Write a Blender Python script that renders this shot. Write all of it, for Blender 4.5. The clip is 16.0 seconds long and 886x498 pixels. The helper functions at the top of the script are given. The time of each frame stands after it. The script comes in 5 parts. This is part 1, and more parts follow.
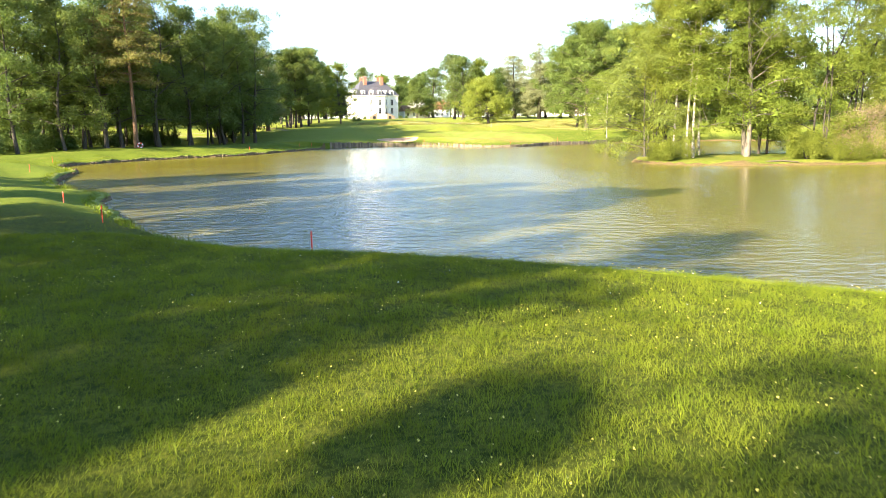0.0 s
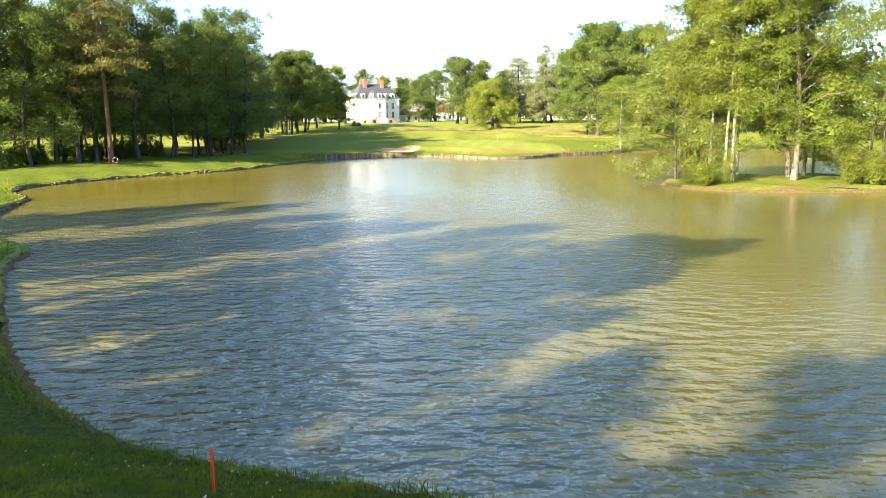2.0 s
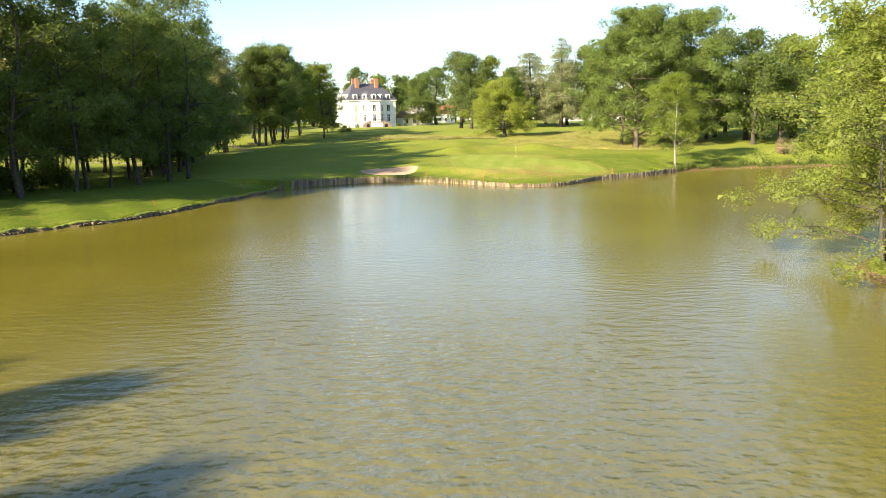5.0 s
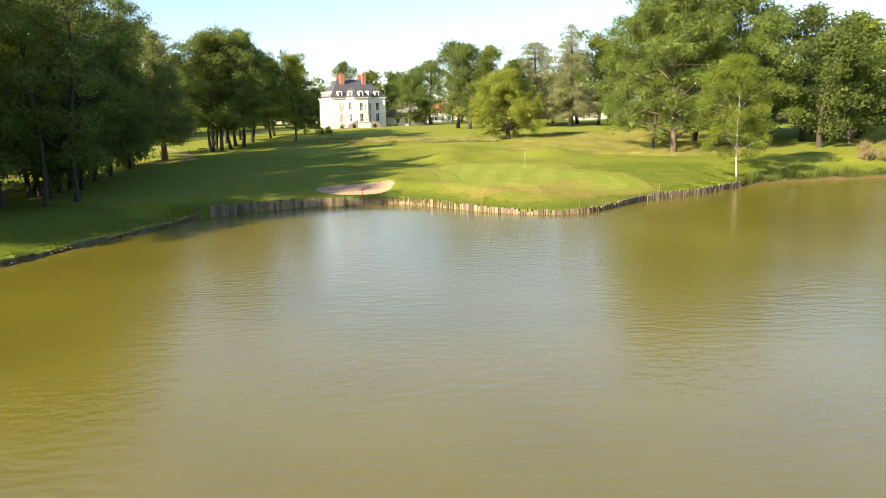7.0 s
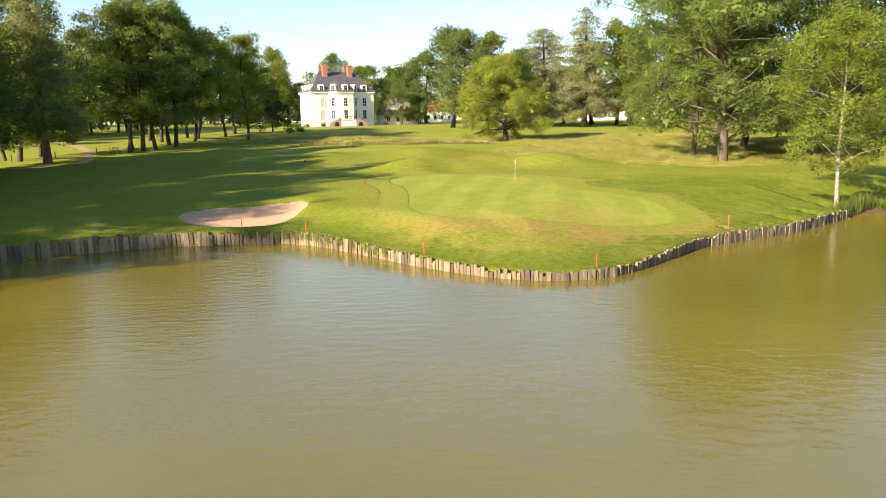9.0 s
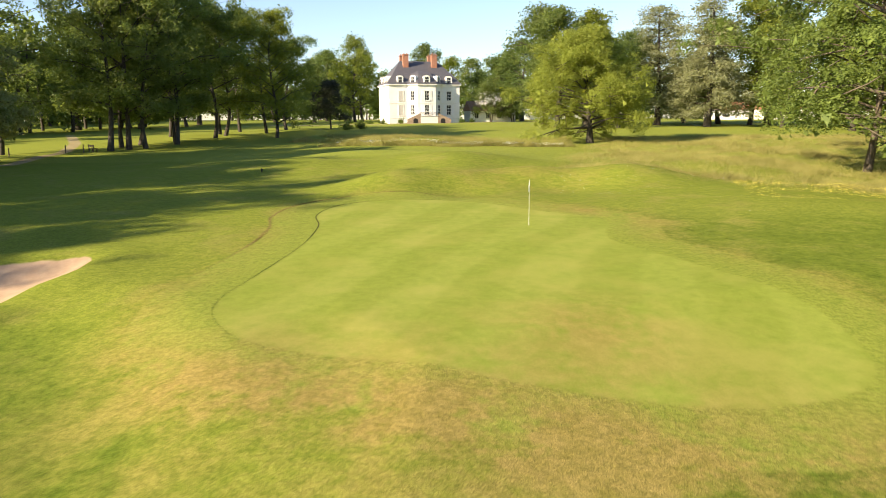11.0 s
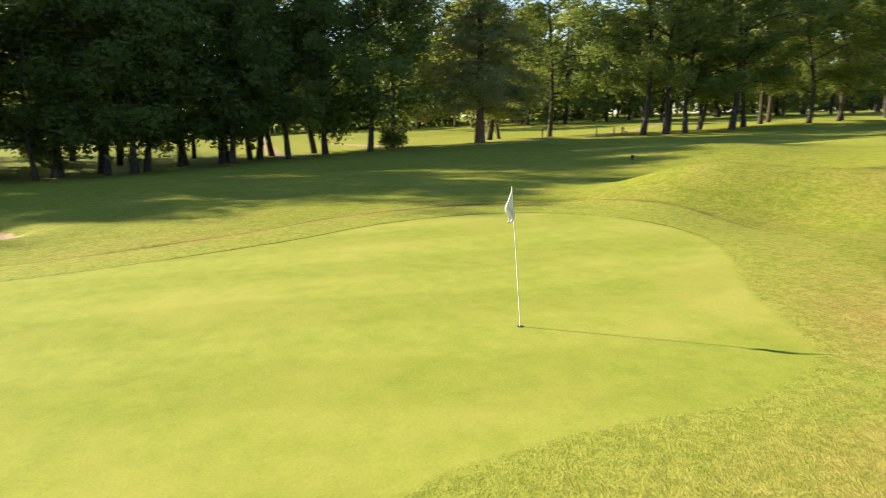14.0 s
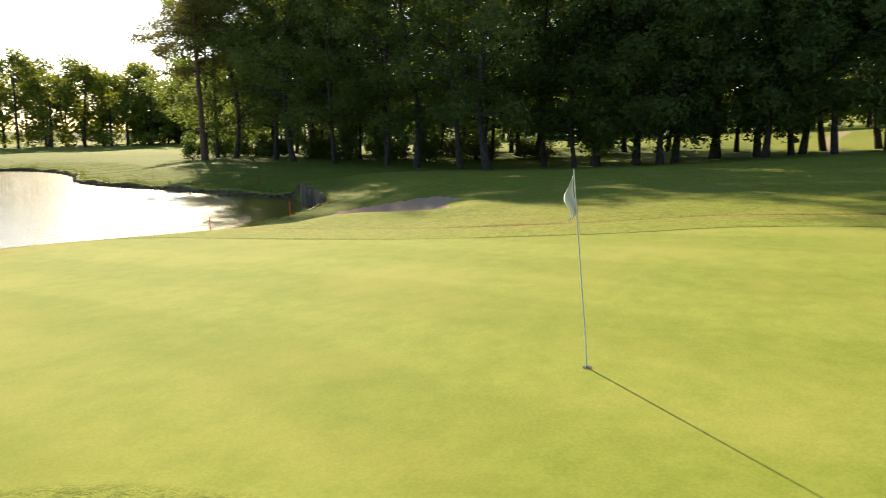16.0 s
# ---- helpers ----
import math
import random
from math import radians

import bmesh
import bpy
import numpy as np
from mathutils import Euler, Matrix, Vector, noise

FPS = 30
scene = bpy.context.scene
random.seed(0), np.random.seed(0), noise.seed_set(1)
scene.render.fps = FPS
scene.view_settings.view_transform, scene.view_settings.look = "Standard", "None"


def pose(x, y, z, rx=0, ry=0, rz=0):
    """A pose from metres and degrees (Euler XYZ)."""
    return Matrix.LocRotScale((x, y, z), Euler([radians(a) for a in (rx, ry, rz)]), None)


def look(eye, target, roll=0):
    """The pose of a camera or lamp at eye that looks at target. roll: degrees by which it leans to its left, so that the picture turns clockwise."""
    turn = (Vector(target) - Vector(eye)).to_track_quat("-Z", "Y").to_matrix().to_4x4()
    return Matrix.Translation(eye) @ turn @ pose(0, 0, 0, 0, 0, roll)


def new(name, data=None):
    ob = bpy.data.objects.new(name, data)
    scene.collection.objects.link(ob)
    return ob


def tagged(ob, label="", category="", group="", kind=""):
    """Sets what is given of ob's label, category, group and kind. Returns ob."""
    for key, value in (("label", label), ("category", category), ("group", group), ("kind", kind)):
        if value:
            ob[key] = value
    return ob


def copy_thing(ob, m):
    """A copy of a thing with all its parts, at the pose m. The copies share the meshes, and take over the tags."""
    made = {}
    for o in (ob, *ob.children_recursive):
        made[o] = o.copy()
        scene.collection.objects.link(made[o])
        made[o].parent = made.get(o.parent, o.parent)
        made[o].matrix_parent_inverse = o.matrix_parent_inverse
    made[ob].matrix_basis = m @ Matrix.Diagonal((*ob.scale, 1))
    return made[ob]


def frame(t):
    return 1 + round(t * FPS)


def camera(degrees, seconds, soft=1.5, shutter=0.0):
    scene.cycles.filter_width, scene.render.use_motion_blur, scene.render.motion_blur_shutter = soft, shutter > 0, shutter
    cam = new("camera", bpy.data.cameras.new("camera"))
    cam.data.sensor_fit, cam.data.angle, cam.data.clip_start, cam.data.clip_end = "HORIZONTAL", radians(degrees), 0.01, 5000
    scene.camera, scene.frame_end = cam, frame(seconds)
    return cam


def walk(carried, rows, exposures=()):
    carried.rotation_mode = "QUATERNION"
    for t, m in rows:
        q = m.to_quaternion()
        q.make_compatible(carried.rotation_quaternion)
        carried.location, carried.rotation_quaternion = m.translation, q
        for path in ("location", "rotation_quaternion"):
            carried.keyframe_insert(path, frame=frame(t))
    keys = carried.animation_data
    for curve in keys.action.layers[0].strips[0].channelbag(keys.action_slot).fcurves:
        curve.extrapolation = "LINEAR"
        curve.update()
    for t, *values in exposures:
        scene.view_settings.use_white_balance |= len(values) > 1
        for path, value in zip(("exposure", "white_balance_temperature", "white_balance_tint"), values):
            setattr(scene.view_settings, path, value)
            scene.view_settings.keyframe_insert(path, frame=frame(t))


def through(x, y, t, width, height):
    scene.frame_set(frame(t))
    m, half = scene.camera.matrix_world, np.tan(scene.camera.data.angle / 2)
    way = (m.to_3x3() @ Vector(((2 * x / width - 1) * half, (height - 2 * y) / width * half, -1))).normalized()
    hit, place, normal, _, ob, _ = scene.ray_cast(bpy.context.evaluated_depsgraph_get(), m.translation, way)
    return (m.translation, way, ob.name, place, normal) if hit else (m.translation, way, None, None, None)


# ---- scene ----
cam = camera(63.4, 16.0, soft=0.8, shutter=0.2)
PATH = [
    (0, (-13.697, -162.787, 4.341), (-13.665, -160.817, 3.998), -0.6),
    (0.5, (-13.703, -160.724, 4.615), (-13.672, -158.754, 4.274), -0.6),
    (1, (-13.607, -158.324, 5.186), (-13.579, -156.354, 4.842), -0.8),
    (1.5, (-13.705, -155.688, 5.731), (-13.677, -153.718, 5.384), -0.7),
    (2, (-13.738, -153.001, 6.073), (-13.711, -151.031, 5.73), -0.6),
    (2.5, (-13.924, -148.978, 6.877), (-13.896, -147.009, 6.531), -0.8),
    (3, (-14.008, -144.61, 7.512), (-13.982, -142.64, 7.165), -0.8),
    (3.5, (-14.058, -139.55, 7.903), (-14.033, -137.581, 7.555), -1.0),
    (4, (-14.122, -133.519, 8.151), (-14.097, -131.55, 7.803), -1.0),
    (6.5, (-12.605, -98.845, 8.543), (-12.582, -96.877, 8.19), -1.3),
    (7, (-11.734, -91.837, 8.408), (-11.712, -89.869, 8.057), -1.4),
    (7.5, (-10.572, -84.783, 8.159), (-10.549, -82.814, 7.809), -1.3),
    (8, (-9.114, -77.472, 7.949), (-9.092, -75.503, 7.6), -1.3),
    (8.2, (-8.51, -74.432, 7.831), (-8.487, -72.463, 7.483), -1.2),
    (10.3, (-1.222, -43.126, 7.329), (-1.399, -41.165, 6.981), -0.1),
    (10.5, (-0.366, -40.244, 7.331), (-0.582, -38.287, 6.981), -0.1),
    (11, (1.791, -33.354, 6.983), (1.45, -31.414, 6.636), -0.2),
    (11.5, (3.888, -27.091, 6.71), (3.339, -25.201, 6.357), -0.2),
    (12, (5.701, -21.403, 6.32), (4.927, -19.592, 5.967), -0.0),
    (12.5, (7.232, -16.039, 6.078), (6.191, -14.368, 5.726), -0.1),
    (13, (8.378, -11.865, 5.862), (7.079, -10.386, 5.509), -0.2),
    (13.5, (8.993, -8.245, 5.589), (7.447, -7.026, 5.236), -0.2),
    (14, (9.075, -5.403, 5.344), (7.282, -4.589, 4.991), -0.3),
    (14.5, (8.895, -3.272, 5.146), (6.964, -2.891, 4.796), -0.6),
    (15, (8.588, -1.502, 5.04), (6.619, -1.515, 4.689), -0.7),
    (15.5, (7.913, 0.06, 4.915), (5.985, -0.339, 4.566), -0.9),
    (16, (7.42, 1.307, 4.878), (5.59, 0.578, 4.533), -1.0),
]
EXPOSURES = [(0, 2.54, 6300, 13), (1, 2.44, 6300, 13), (2, 2.28, 6250, 13), (3, 2.05, 6300, 12), (4, 1.92, 6350, 12), (7, 1.62, 6650, 13), (8, 1.6, 6800, 13), (10.5, 1.52, 6750, 15), (11.5, 1.38, 6600, 15), (13, 1.53, 6600, 15), (14, 1.72, 6650, 15), (15, 1.72, 6650, 16), (16, 1.42, 6650, 15)]
walk(cam, [(t, look(eye, target, roll)) for t, eye, target, roll in PATH], EXPOSURES)


# ---- light ----
SUN = Vector((-0.667, -0.617, 0.418)).normalized()
world = bpy.data.worlds.new("sky")
scene.world = world
world.use_nodes = True
wn = world.node_tree.nodes
sky = wn.new("ShaderNodeTexSky")
sky.sky_type, sky.sun_disc = "NISHITA", False
sky.sun_elevation = math.asin(SUN.z)
sky.sun_rotation = math.atan2(SUN.x, SUN.y)
sky.air_density, sky.dust_density, sky.ozone_density = 1.0, 0.35, 2.2
world.node_tree.links.new(sky.outputs[0], wn["Background"].inputs[0])
wn["Background"].inputs[1].default_value = 0.083
sun = new("sun", bpy.data.lights.new("sun", "SUN"))
sun.data.energy, sun.data.angle, sun.data.color = 5.0, radians(0.6), (1.0, 0.86, 0.60)
sun.matrix_world = look(SUN * 300, (0, 0, 0))


# ---- materials ----
def nodes(name):
    m = bpy.data.materials.new(name)
    m.use_nodes = True
    return m, m.node_tree, m.node_tree.nodes["Principled BSDF"]


def add(tree, kind, **values):
    n = tree.nodes.new(kind)
    for k, v in values.items():
        n.inputs[k.replace("_", " ")].default_value = v
    return n


def mixed(tree, factor, a, b, how="MIX"):
    n = tree.nodes.new("ShaderNodeMix")
    n.data_type, n.blend_type = "RGBA", how
    for socket, value in ((n.inputs[0], factor), (n.inputs[6], a), (n.inputs[7], b)):
        if isinstance(value, bpy.types.NodeSocket):
            tree.links.new(value, socket)
        else:
            socket.default_value = value if not isinstance(value, tuple) else (*value, 1)[:4]
    return n.outputs[2]


def ramp(tree, value, low, high):
    n = tree.nodes.new("ShaderNodeMapRange")
    n.interpolation_type = "SMOOTHSTEP"
    tree.links.new(value, n.inputs[0])
    n.inputs[1].default_value, n.inputs[2].default_value = low, high
    return n.outputs[0]


def noise_of(tree, scale, detail=4.0, rough=0.6, stretch=None, vector=None):
    n = add(tree, "ShaderNodeTexNoise", Scale=scale, Detail=detail, Roughness=rough)
    if vector is None:
        vector = tree.nodes.new("ShaderNodeNewGeometry").outputs["Position"]
    if stretch:
        m = tree.nodes.new("ShaderNodeMapping")
        m.inputs["Scale"].default_value = stretch
        tree.links.new(vector, m.inputs[0])
        vector = m.outputs[0]
    tree.links.new(vector, n.inputs["Vector"])
    return n.outputs[0]


def bumped(tree, bsdf, height, strength, distance):
    b = add(tree, "ShaderNodeBump", Strength=strength, Distance=distance)
    tree.links.new(height, b.inputs["Height"])
    tree.links.new(b.outputs[0], bsdf.inputs["Normal"])
    return b


def plain(name, colour, rough=0.8, metal=0.0, vary=0.25, scale=3.0, bump=0.3, fine=40.0, local=False):
    """A surface with stains at one scale and grain at another."""
    m, t, b = nodes(name)
    vec = t.nodes.new("ShaderNodeTexCoord").outputs["Object"] if local else None
    big, small = noise_of(t, scale, 5, vector=vec), noise_of(t, fine, 3, vector=vec)
    dark = tuple(c * (1 - vary) for c in colour)
    light = tuple(min(1, c * (1 + vary * 0.6)) for c in colour)
    c = mixed(t, ramp(t, big, 0.3, 0.7), dark, light)
    c = mixed(t, 0.35, c, mixed(t, ramp(t, small, 0.3, 0.7), dark, light))
    t.links.new(c, b.inputs["Base Color"])
    b.inputs["Roughness"].default_value, b.inputs["Metallic"].default_value = rough, metal
    bumped(t, b, small, bump, 0.02)
    return m


def leafy(name, dark, light, through=0.35, gloss=0.25):
    """Leaves: two greens spread over the clumps and over the trees, lit through from behind."""
    m, t, b = nodes(name)
    geo = t.nodes.new("ShaderNodeNewGeometry")
    info = t.nodes.new("ShaderNodeObjectInfo")
    tone = t.nodes.new("ShaderNodeMath")
    tone.operation = "MULTIPLY_ADD"
    tone.inputs[1].default_value = 0.45
    t.links.new(geo.outputs["Random Per Island"], tone.inputs[0])
    half = t.nodes.new("ShaderNodeMath")
    half.operation = "MULTIPLY"
    half.inputs[1].default_value = 0.55
    t.links.new(ramp(t, noise_of(t, 0.9, 2), 0.3, 0.7), half.inputs[0])
    t.links.new(half.outputs[0], tone.inputs[2])
    c = mixed(t, tone.outputs[0], dark, light)
    shift = add(t, "ShaderNodeHueSaturation", Saturation=1.0)
    t.links.new(c, shift.inputs["Color"])
    hue = t.nodes.new("ShaderNodeMapRange")
    hue.inputs[3].default_value, hue.inputs[4].default_value = 0.492, 0.516
    t.links.new(info.outputs["Random"], hue.inputs[0])
    t.links.new(hue.outputs[0], shift.inputs["Hue"])
    val = t.nodes.new("ShaderNodeMapRange")
    val.inputs[3].default_value, val.inputs[4].default_value = 0.78, 1.2
    big = noise_of(t, 0.35, 2)
    t.links.new(ramp(t, big, 0.3, 0.7), val.inputs[0])
    t.links.new(val.outputs[0], shift.inputs["Value"])
    t.links.new(shift.outputs[0], b.inputs["Base Color"])
    b.inputs["Roughness"].default_value = 0.55
    b.inputs["Specular IOR Level"].default_value = gloss
    tr = t.nodes.new("ShaderNodeBsdfTranslucent")
    glow = mixed(t, 0.6, shift.outputs[0], (light[0] * 1.5, light[1] * 1.5, light[2] * 0.7))
    t.links.new(glow, tr.inputs[0])
    mix = t.nodes.new("ShaderNodeMixShader")
    mix.inputs[0].default_value = through
    t.links.new(b.outputs[0], mix.inputs[1])
    t.links.new(tr.outputs[0], mix.inputs[2])
    t.links.new(mix.outputs[0], t.nodes["Material Output"].inputs[0])
    return m


def bark_of(name, dark, light, scale=2.0, stretch=(6, 6, 1), rough=0.9):
    m, t, b = nodes(name)
    vec = t.nodes.new("ShaderNodeTexCoord").outputs["Object"]
    n = noise_of(t, scale, 6, 0.7, stretch, vec)
    t.links.new(mixed(t, ramp(t, n, 0.35, 0.65), dark, light), b.inputs["Base Color"])
    b.inputs["Roughness"].default_value = rough
    bumped(t, b, n, 0.8, 0.06)
    return m


def ground_material():
    """Turf: long grass, mown fairway, putting green, sand and bare banks, by the plan's distances."""
    m, t, b = nodes("turf")

    def field(name):
        a = t.nodes.new("ShaderNodeAttribute")
        a.attribute_name = name
        return a.outputs["Fac"]

    def shifted(value, n, amount):
        f = t.nodes.new("ShaderNodeMath")
        f.operation = "MULTIPLY_ADD"
        f.inputs[1].default_value = amount
        t.links.new(n, f.inputs[0])
        t.links.new(value, f.inputs[2])
        return f.outputs[0]

    wide, patch, mid, fine = noise_of(t, 0.06, 3), noise_of(t, 0.35, 5, 0.65), noise_of(t, 2.2, 5, 0.7), noise_of(t, 28, 4, 0.75)
    tuft = noise_of(t, 7.0, 4, 0.7)
    rough_c = mixed(t, ramp(t, mid, 0.3, 0.7), (0.100, 0.142, 0.015), (0.166, 0.202, 0.025))
    rough_c = mixed(t, ramp(t, patch, 0.5, 0.75), rough_c, (0.191, 0.195, 0.039))
    fair_c = mixed(t, ramp(t, mid, 0.3, 0.75), (0.171, 0.205, 0.025), (0.240, 0.268, 0.039))
    fair_c = mixed(t, ramp(t, patch, 0.48, 0.72), fair_c, (0.251, 0.248, 0.055))
    green_c = mixed(t, ramp(t, mid, 0.25, 0.8), (0.206, 0.248, 0.037), (0.272, 0.308, 0.055))
    green_c = mixed(t, ramp(t, patch, 0.4, 0.75), green_c, (0.299, 0.306, 0.067))
    mow = t.nodes.new("ShaderNodeTexWave")
    mow.inputs["Scale"].default_value, mow.inputs["Distortion"].default_value = 0.085, 4.0
    turned = t.nodes.new("ShaderNodeMapping")
    turned.inputs["Rotation"].default_value = (0, 0, radians(12))
    t.links.new(t.nodes.new("ShaderNodeNewGeometry").outputs["Position"], turned.inputs[0])
    t.links.new(turned.outputs[0], mow.inputs["Vector"])
    green_c = mixed(t, ramp(t, mow.outputs["Fac"], 0.3, 0.7), green_c, mixed(t, 1.0, green_c, (0.90, 0.92, 0.83), "MULTIPLY"))
    dry_c = mixed(t, ramp(t, mid, 0.3, 0.7), (0.25, 0.20, 0.05), (0.335, 0.255, 0.08))
    sand_c = mixed(t, ramp(t, mid, 0.3, 0.7), (0.375, 0.255, 0.17), (0.455, 0.32, 0.215))
    earth_c = mixed(t, ramp(t, tuft, 0.3, 0.7), (0.05, 0.036, 0.018), (0.21, 0.145, 0.07))

    edge = noise_of(t, 1.2, 3)
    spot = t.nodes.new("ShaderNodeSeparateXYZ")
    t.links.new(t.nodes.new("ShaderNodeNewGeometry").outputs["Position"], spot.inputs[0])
    # meadow thatch, with the shade among the grass blades darkened into its colour
    shaded_thatch = mixed(t, ramp(t, tuft, 0.3, 0.7), (0.045, 0.062, 0.008), (0.105, 0.115, 0.014))
    rough_c = mixed(t, ramp(t, spot.outputs[1], -128, -136), rough_c, shaded_thatch)
    seeded = mixed(t, ramp(t, tuft, 0.3, 0.7), (0.205, 0.240, 0.036), (0.285, 0.305, 0.055))
    rough_c = mixed(t, ramp(t, shifted(spot.outputs[1], patch, 8.0), 4.0, 12.0), rough_c, seeded)
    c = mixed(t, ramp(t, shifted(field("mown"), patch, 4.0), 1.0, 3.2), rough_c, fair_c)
    dryness = t.nodes.new("ShaderNodeMath")
    dryness.operation = "MULTIPLY"
    t.links.new(field("dry"), dryness.inputs[0])
    t.links.new(ramp(t, shifted(patch, mid, 0.35), 0.48, 0.80), dryness.inputs[1])
    ring = t.nodes.new("ShaderNodeMath")
    ring.operation = "MULTIPLY"
    t.links.new(ramp(t, shifted(field("green"), edge, 0.25), -2.25, -2.05), ring.inputs[0])
    t.links.new(ramp(t, patch, 1.3, 0.5), ring.inputs[1])
    c = mixed(t, ring.outputs[0], c, mixed(t, ramp(t, mid, 0.3, 0.7), (0.212, 0.250, 0.039), (0.249, 0.278, 0.048)))
    cut = t.nodes.new("ShaderNodeMath")
    cut.operation = "MULTIPLY"
    t.links.new(ramp(t, shifted(field("green"), edge, 0.25), -2.30, -2.20), cut.inputs[0])
    t.links.new(ramp(t, shifted(field("green"), edge, 0.25), -2.08, -2.14), cut.inputs[1])
    scarce = t.nodes.new("ShaderNodeMath")
    scarce.operation = "MULTIPLY"
    t.links.new(cut.outputs[0], scarce.inputs[0])
    t.links.new(ramp(t, noise_of(t, 0.16, 3), 0.34, 0.52), scarce.inputs[1])
    worn_west = t.nodes.new("ShaderNodeMath")
    worn_west.operation = "MULTIPLY"
    t.links.new(scarce.outputs[0], worn_west.inputs[0])
    north_west = t.nodes.new("ShaderNodeMath")
    north_west.operation = "MULTIPLY"
    t.links.new(ramp(t, spot.outputs[0], -2.0, -7.0), north_west.inputs[0])
    t.links.new(ramp(t, spot.outputs[1], -12.0, -4.0), north_west.inputs[1])
    t.links.new(north_west.outputs[0], worn_west.inputs[1])
    c = mixed(t, worn_west.outputs[0], c, (0.185, 0.150, 0.045))
    on_green = ramp(t, shifted(field("green"), edge, 0.10), 0.0, 0.22)
    c = mixed(t, on_green, c, green_c)
    c = mixed(t, dryness.outputs[0], c, dry_c)
    # the thin dark cut line round the green
    line = t.nodes.new("ShaderNodeMath")
    line.operation = "MULTIPLY"
    t.links.new(ramp(t, field("green"), -0.08, -0.045), line.inputs[0])
    t.links.new(ramp(t, field("green"), 0.01, -0.02), line.inputs[1])
    lined = t.nodes.new("ShaderNodeMath")
    lined.operation = "MULTIPLY"
    t.links.new(line.outputs[0], lined.inputs[0])
    t.links.new(ramp(t, noise_of(t, 0.25, 2), 0.32, 0.6), lined.inputs[1])
    lined_west = t.nodes.new("ShaderNodeMath")
    lined_west.operation = "MULTIPLY"
    t.links.new(lined.outputs[0], lined_west.inputs[0])
    t.links.new(north_west.outputs[0], lined_west.inputs[1])
    c = mixed(t, lined_west.outputs[0], c, (0.085, 0.075, 0.022))
    speck = mixed(t, on_green, mixed(t, ramp(t, tuft, 0.36, 0.62), (0.55, 0.60, 0.45), (1.12, 1.1, 1.05)), (1.0, 1.0, 1.0))
    c = mixed(t, 0.5, c, speck, "MULTIPLY")
    grain = mixed(t, ramp(t, fine, 0.35, 0.65), (0.3, 0.32, 0.25), (1.1, 1.1, 1.1))
    smooth_cut = mixed(t, on_green, mixed(t, 0.55, (0.0, 0.0, 0.0), ring.outputs[0]), (1.0, 1.0, 1.0))
    c = mixed(t, 0.4, c, mixed(t, smooth_cut, grain, mixed(t, 0.6, grain, (0.8, 0.8, 0.77))), "MULTIPLY")
    c = mixed(t, ramp(t, field("path"), -0.1, 0.3), c, (0.29, 0.235, 0.14))
    sand = ramp(t, shifted(field("sand"), edge, 0.3), 0.10, 0.22)
    c = mixed(t, sand, c, sand_c)
    bare = t.nodes.new("ShaderNodeMath")
    bare.operation = "MULTIPLY"
    t.links.new(ramp(t, shifted(field("bank"), edge, 0.5), 0.55, 0.85), bare.inputs[0])
    bare.inputs[1].default_value = 1.0
    c = mixed(t, bare.outputs[0], c, earth_c)
    c = mixed(t, ramp(t, wide, 0.35, 0.65), c, mixed(t, 0.5, c, (0.9, 0.95, 0.8), "MULTIPLY"))
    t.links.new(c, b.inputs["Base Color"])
    b.inputs["Roughness"].default_value = 0.95
    b.inputs["Specular IOR Level"].default_value = 0.08
    height = mixed(t, on_green, mixed(t, 0.6, fine, tuft), mixed(t, 0.93, fine, (0.5, 0.5, 0.5)))
    bumped(t, b, height, 0.55, 0.06)
    return m


def water_material():
    """Turbid olive pond water: a glossy rippled surface over lit mud colour."""
    m, t, b = nodes("pond_water")
    patch = noise_of(t, 0.05, 3)
    c = mixed(t, ramp(t, patch, 0.3, 0.7), (0.132, 0.110, 0.011), (0.165, 0.138, 0.016))
    b.inputs["Roughness"].default_value = 0.19
    b.inputs["IOR"].default_value = 1.9
    ripple = noise_of(t, 1.3, 3, 0.5, (0.85, 1.55, 1))
    place = t.nodes.new("ShaderNodeSeparateXYZ")
    t.links.new(t.nodes.new("ShaderNodeNewGeometry").outputs["Position"], place.inputs[0])
    wind = ramp(t, place.outputs[1], -78, -116)
    gusts = ramp(t, noise_of(t, 0.045, 3, 0.5), 0.30, 0.55)
    both = t.nodes.new("ShaderNodeMath")
    both.operation = "MULTIPLY"
    lee = t.nodes.new("ShaderNodeMapRange")
    lee.interpolation_type = "SMOOTHSTEP"
    lee.inputs[1].default_value, lee.inputs[2].default_value, lee.inputs[3].default_value, lee.inputs[4].default_value = -10, 2, 1.0, 0.15
    t.links.new(place.outputs[0], lee.inputs[0])
    open_wind = t.nodes.new("ShaderNodeMath")
    open_wind.operation = "MULTIPLY"
    t.links.new(wind, open_wind.inputs[0])
    t.links.new(lee.outputs[0], open_wind.inputs[1])
    t.links.new(open_wind.outputs[0], both.inputs[0])
    t.links.new(gusts, both.inputs[1])
    # base colour greyed where the wind ripples, standing in for reflected sky
    t.links.new(mixed(t, wind, c, mixed(t, ramp(t, patch, 0.3, 0.7), (0.112, 0.102, 0.032), (0.134, 0.121, 0.038))), b.inputs["Base Color"])
    bump = bumped(t, b, ripple, 0.35, 0.28)
    s = t.nodes.new("ShaderNodeMapRange")
    s.inputs[3].default_value, s.inputs[4].default_value = 0.10, 1.0
    t.links.new(both.outputs[0], s.inputs[0])
    t.links.new(s.outputs[0], bump.inputs["Strength"])
    return m


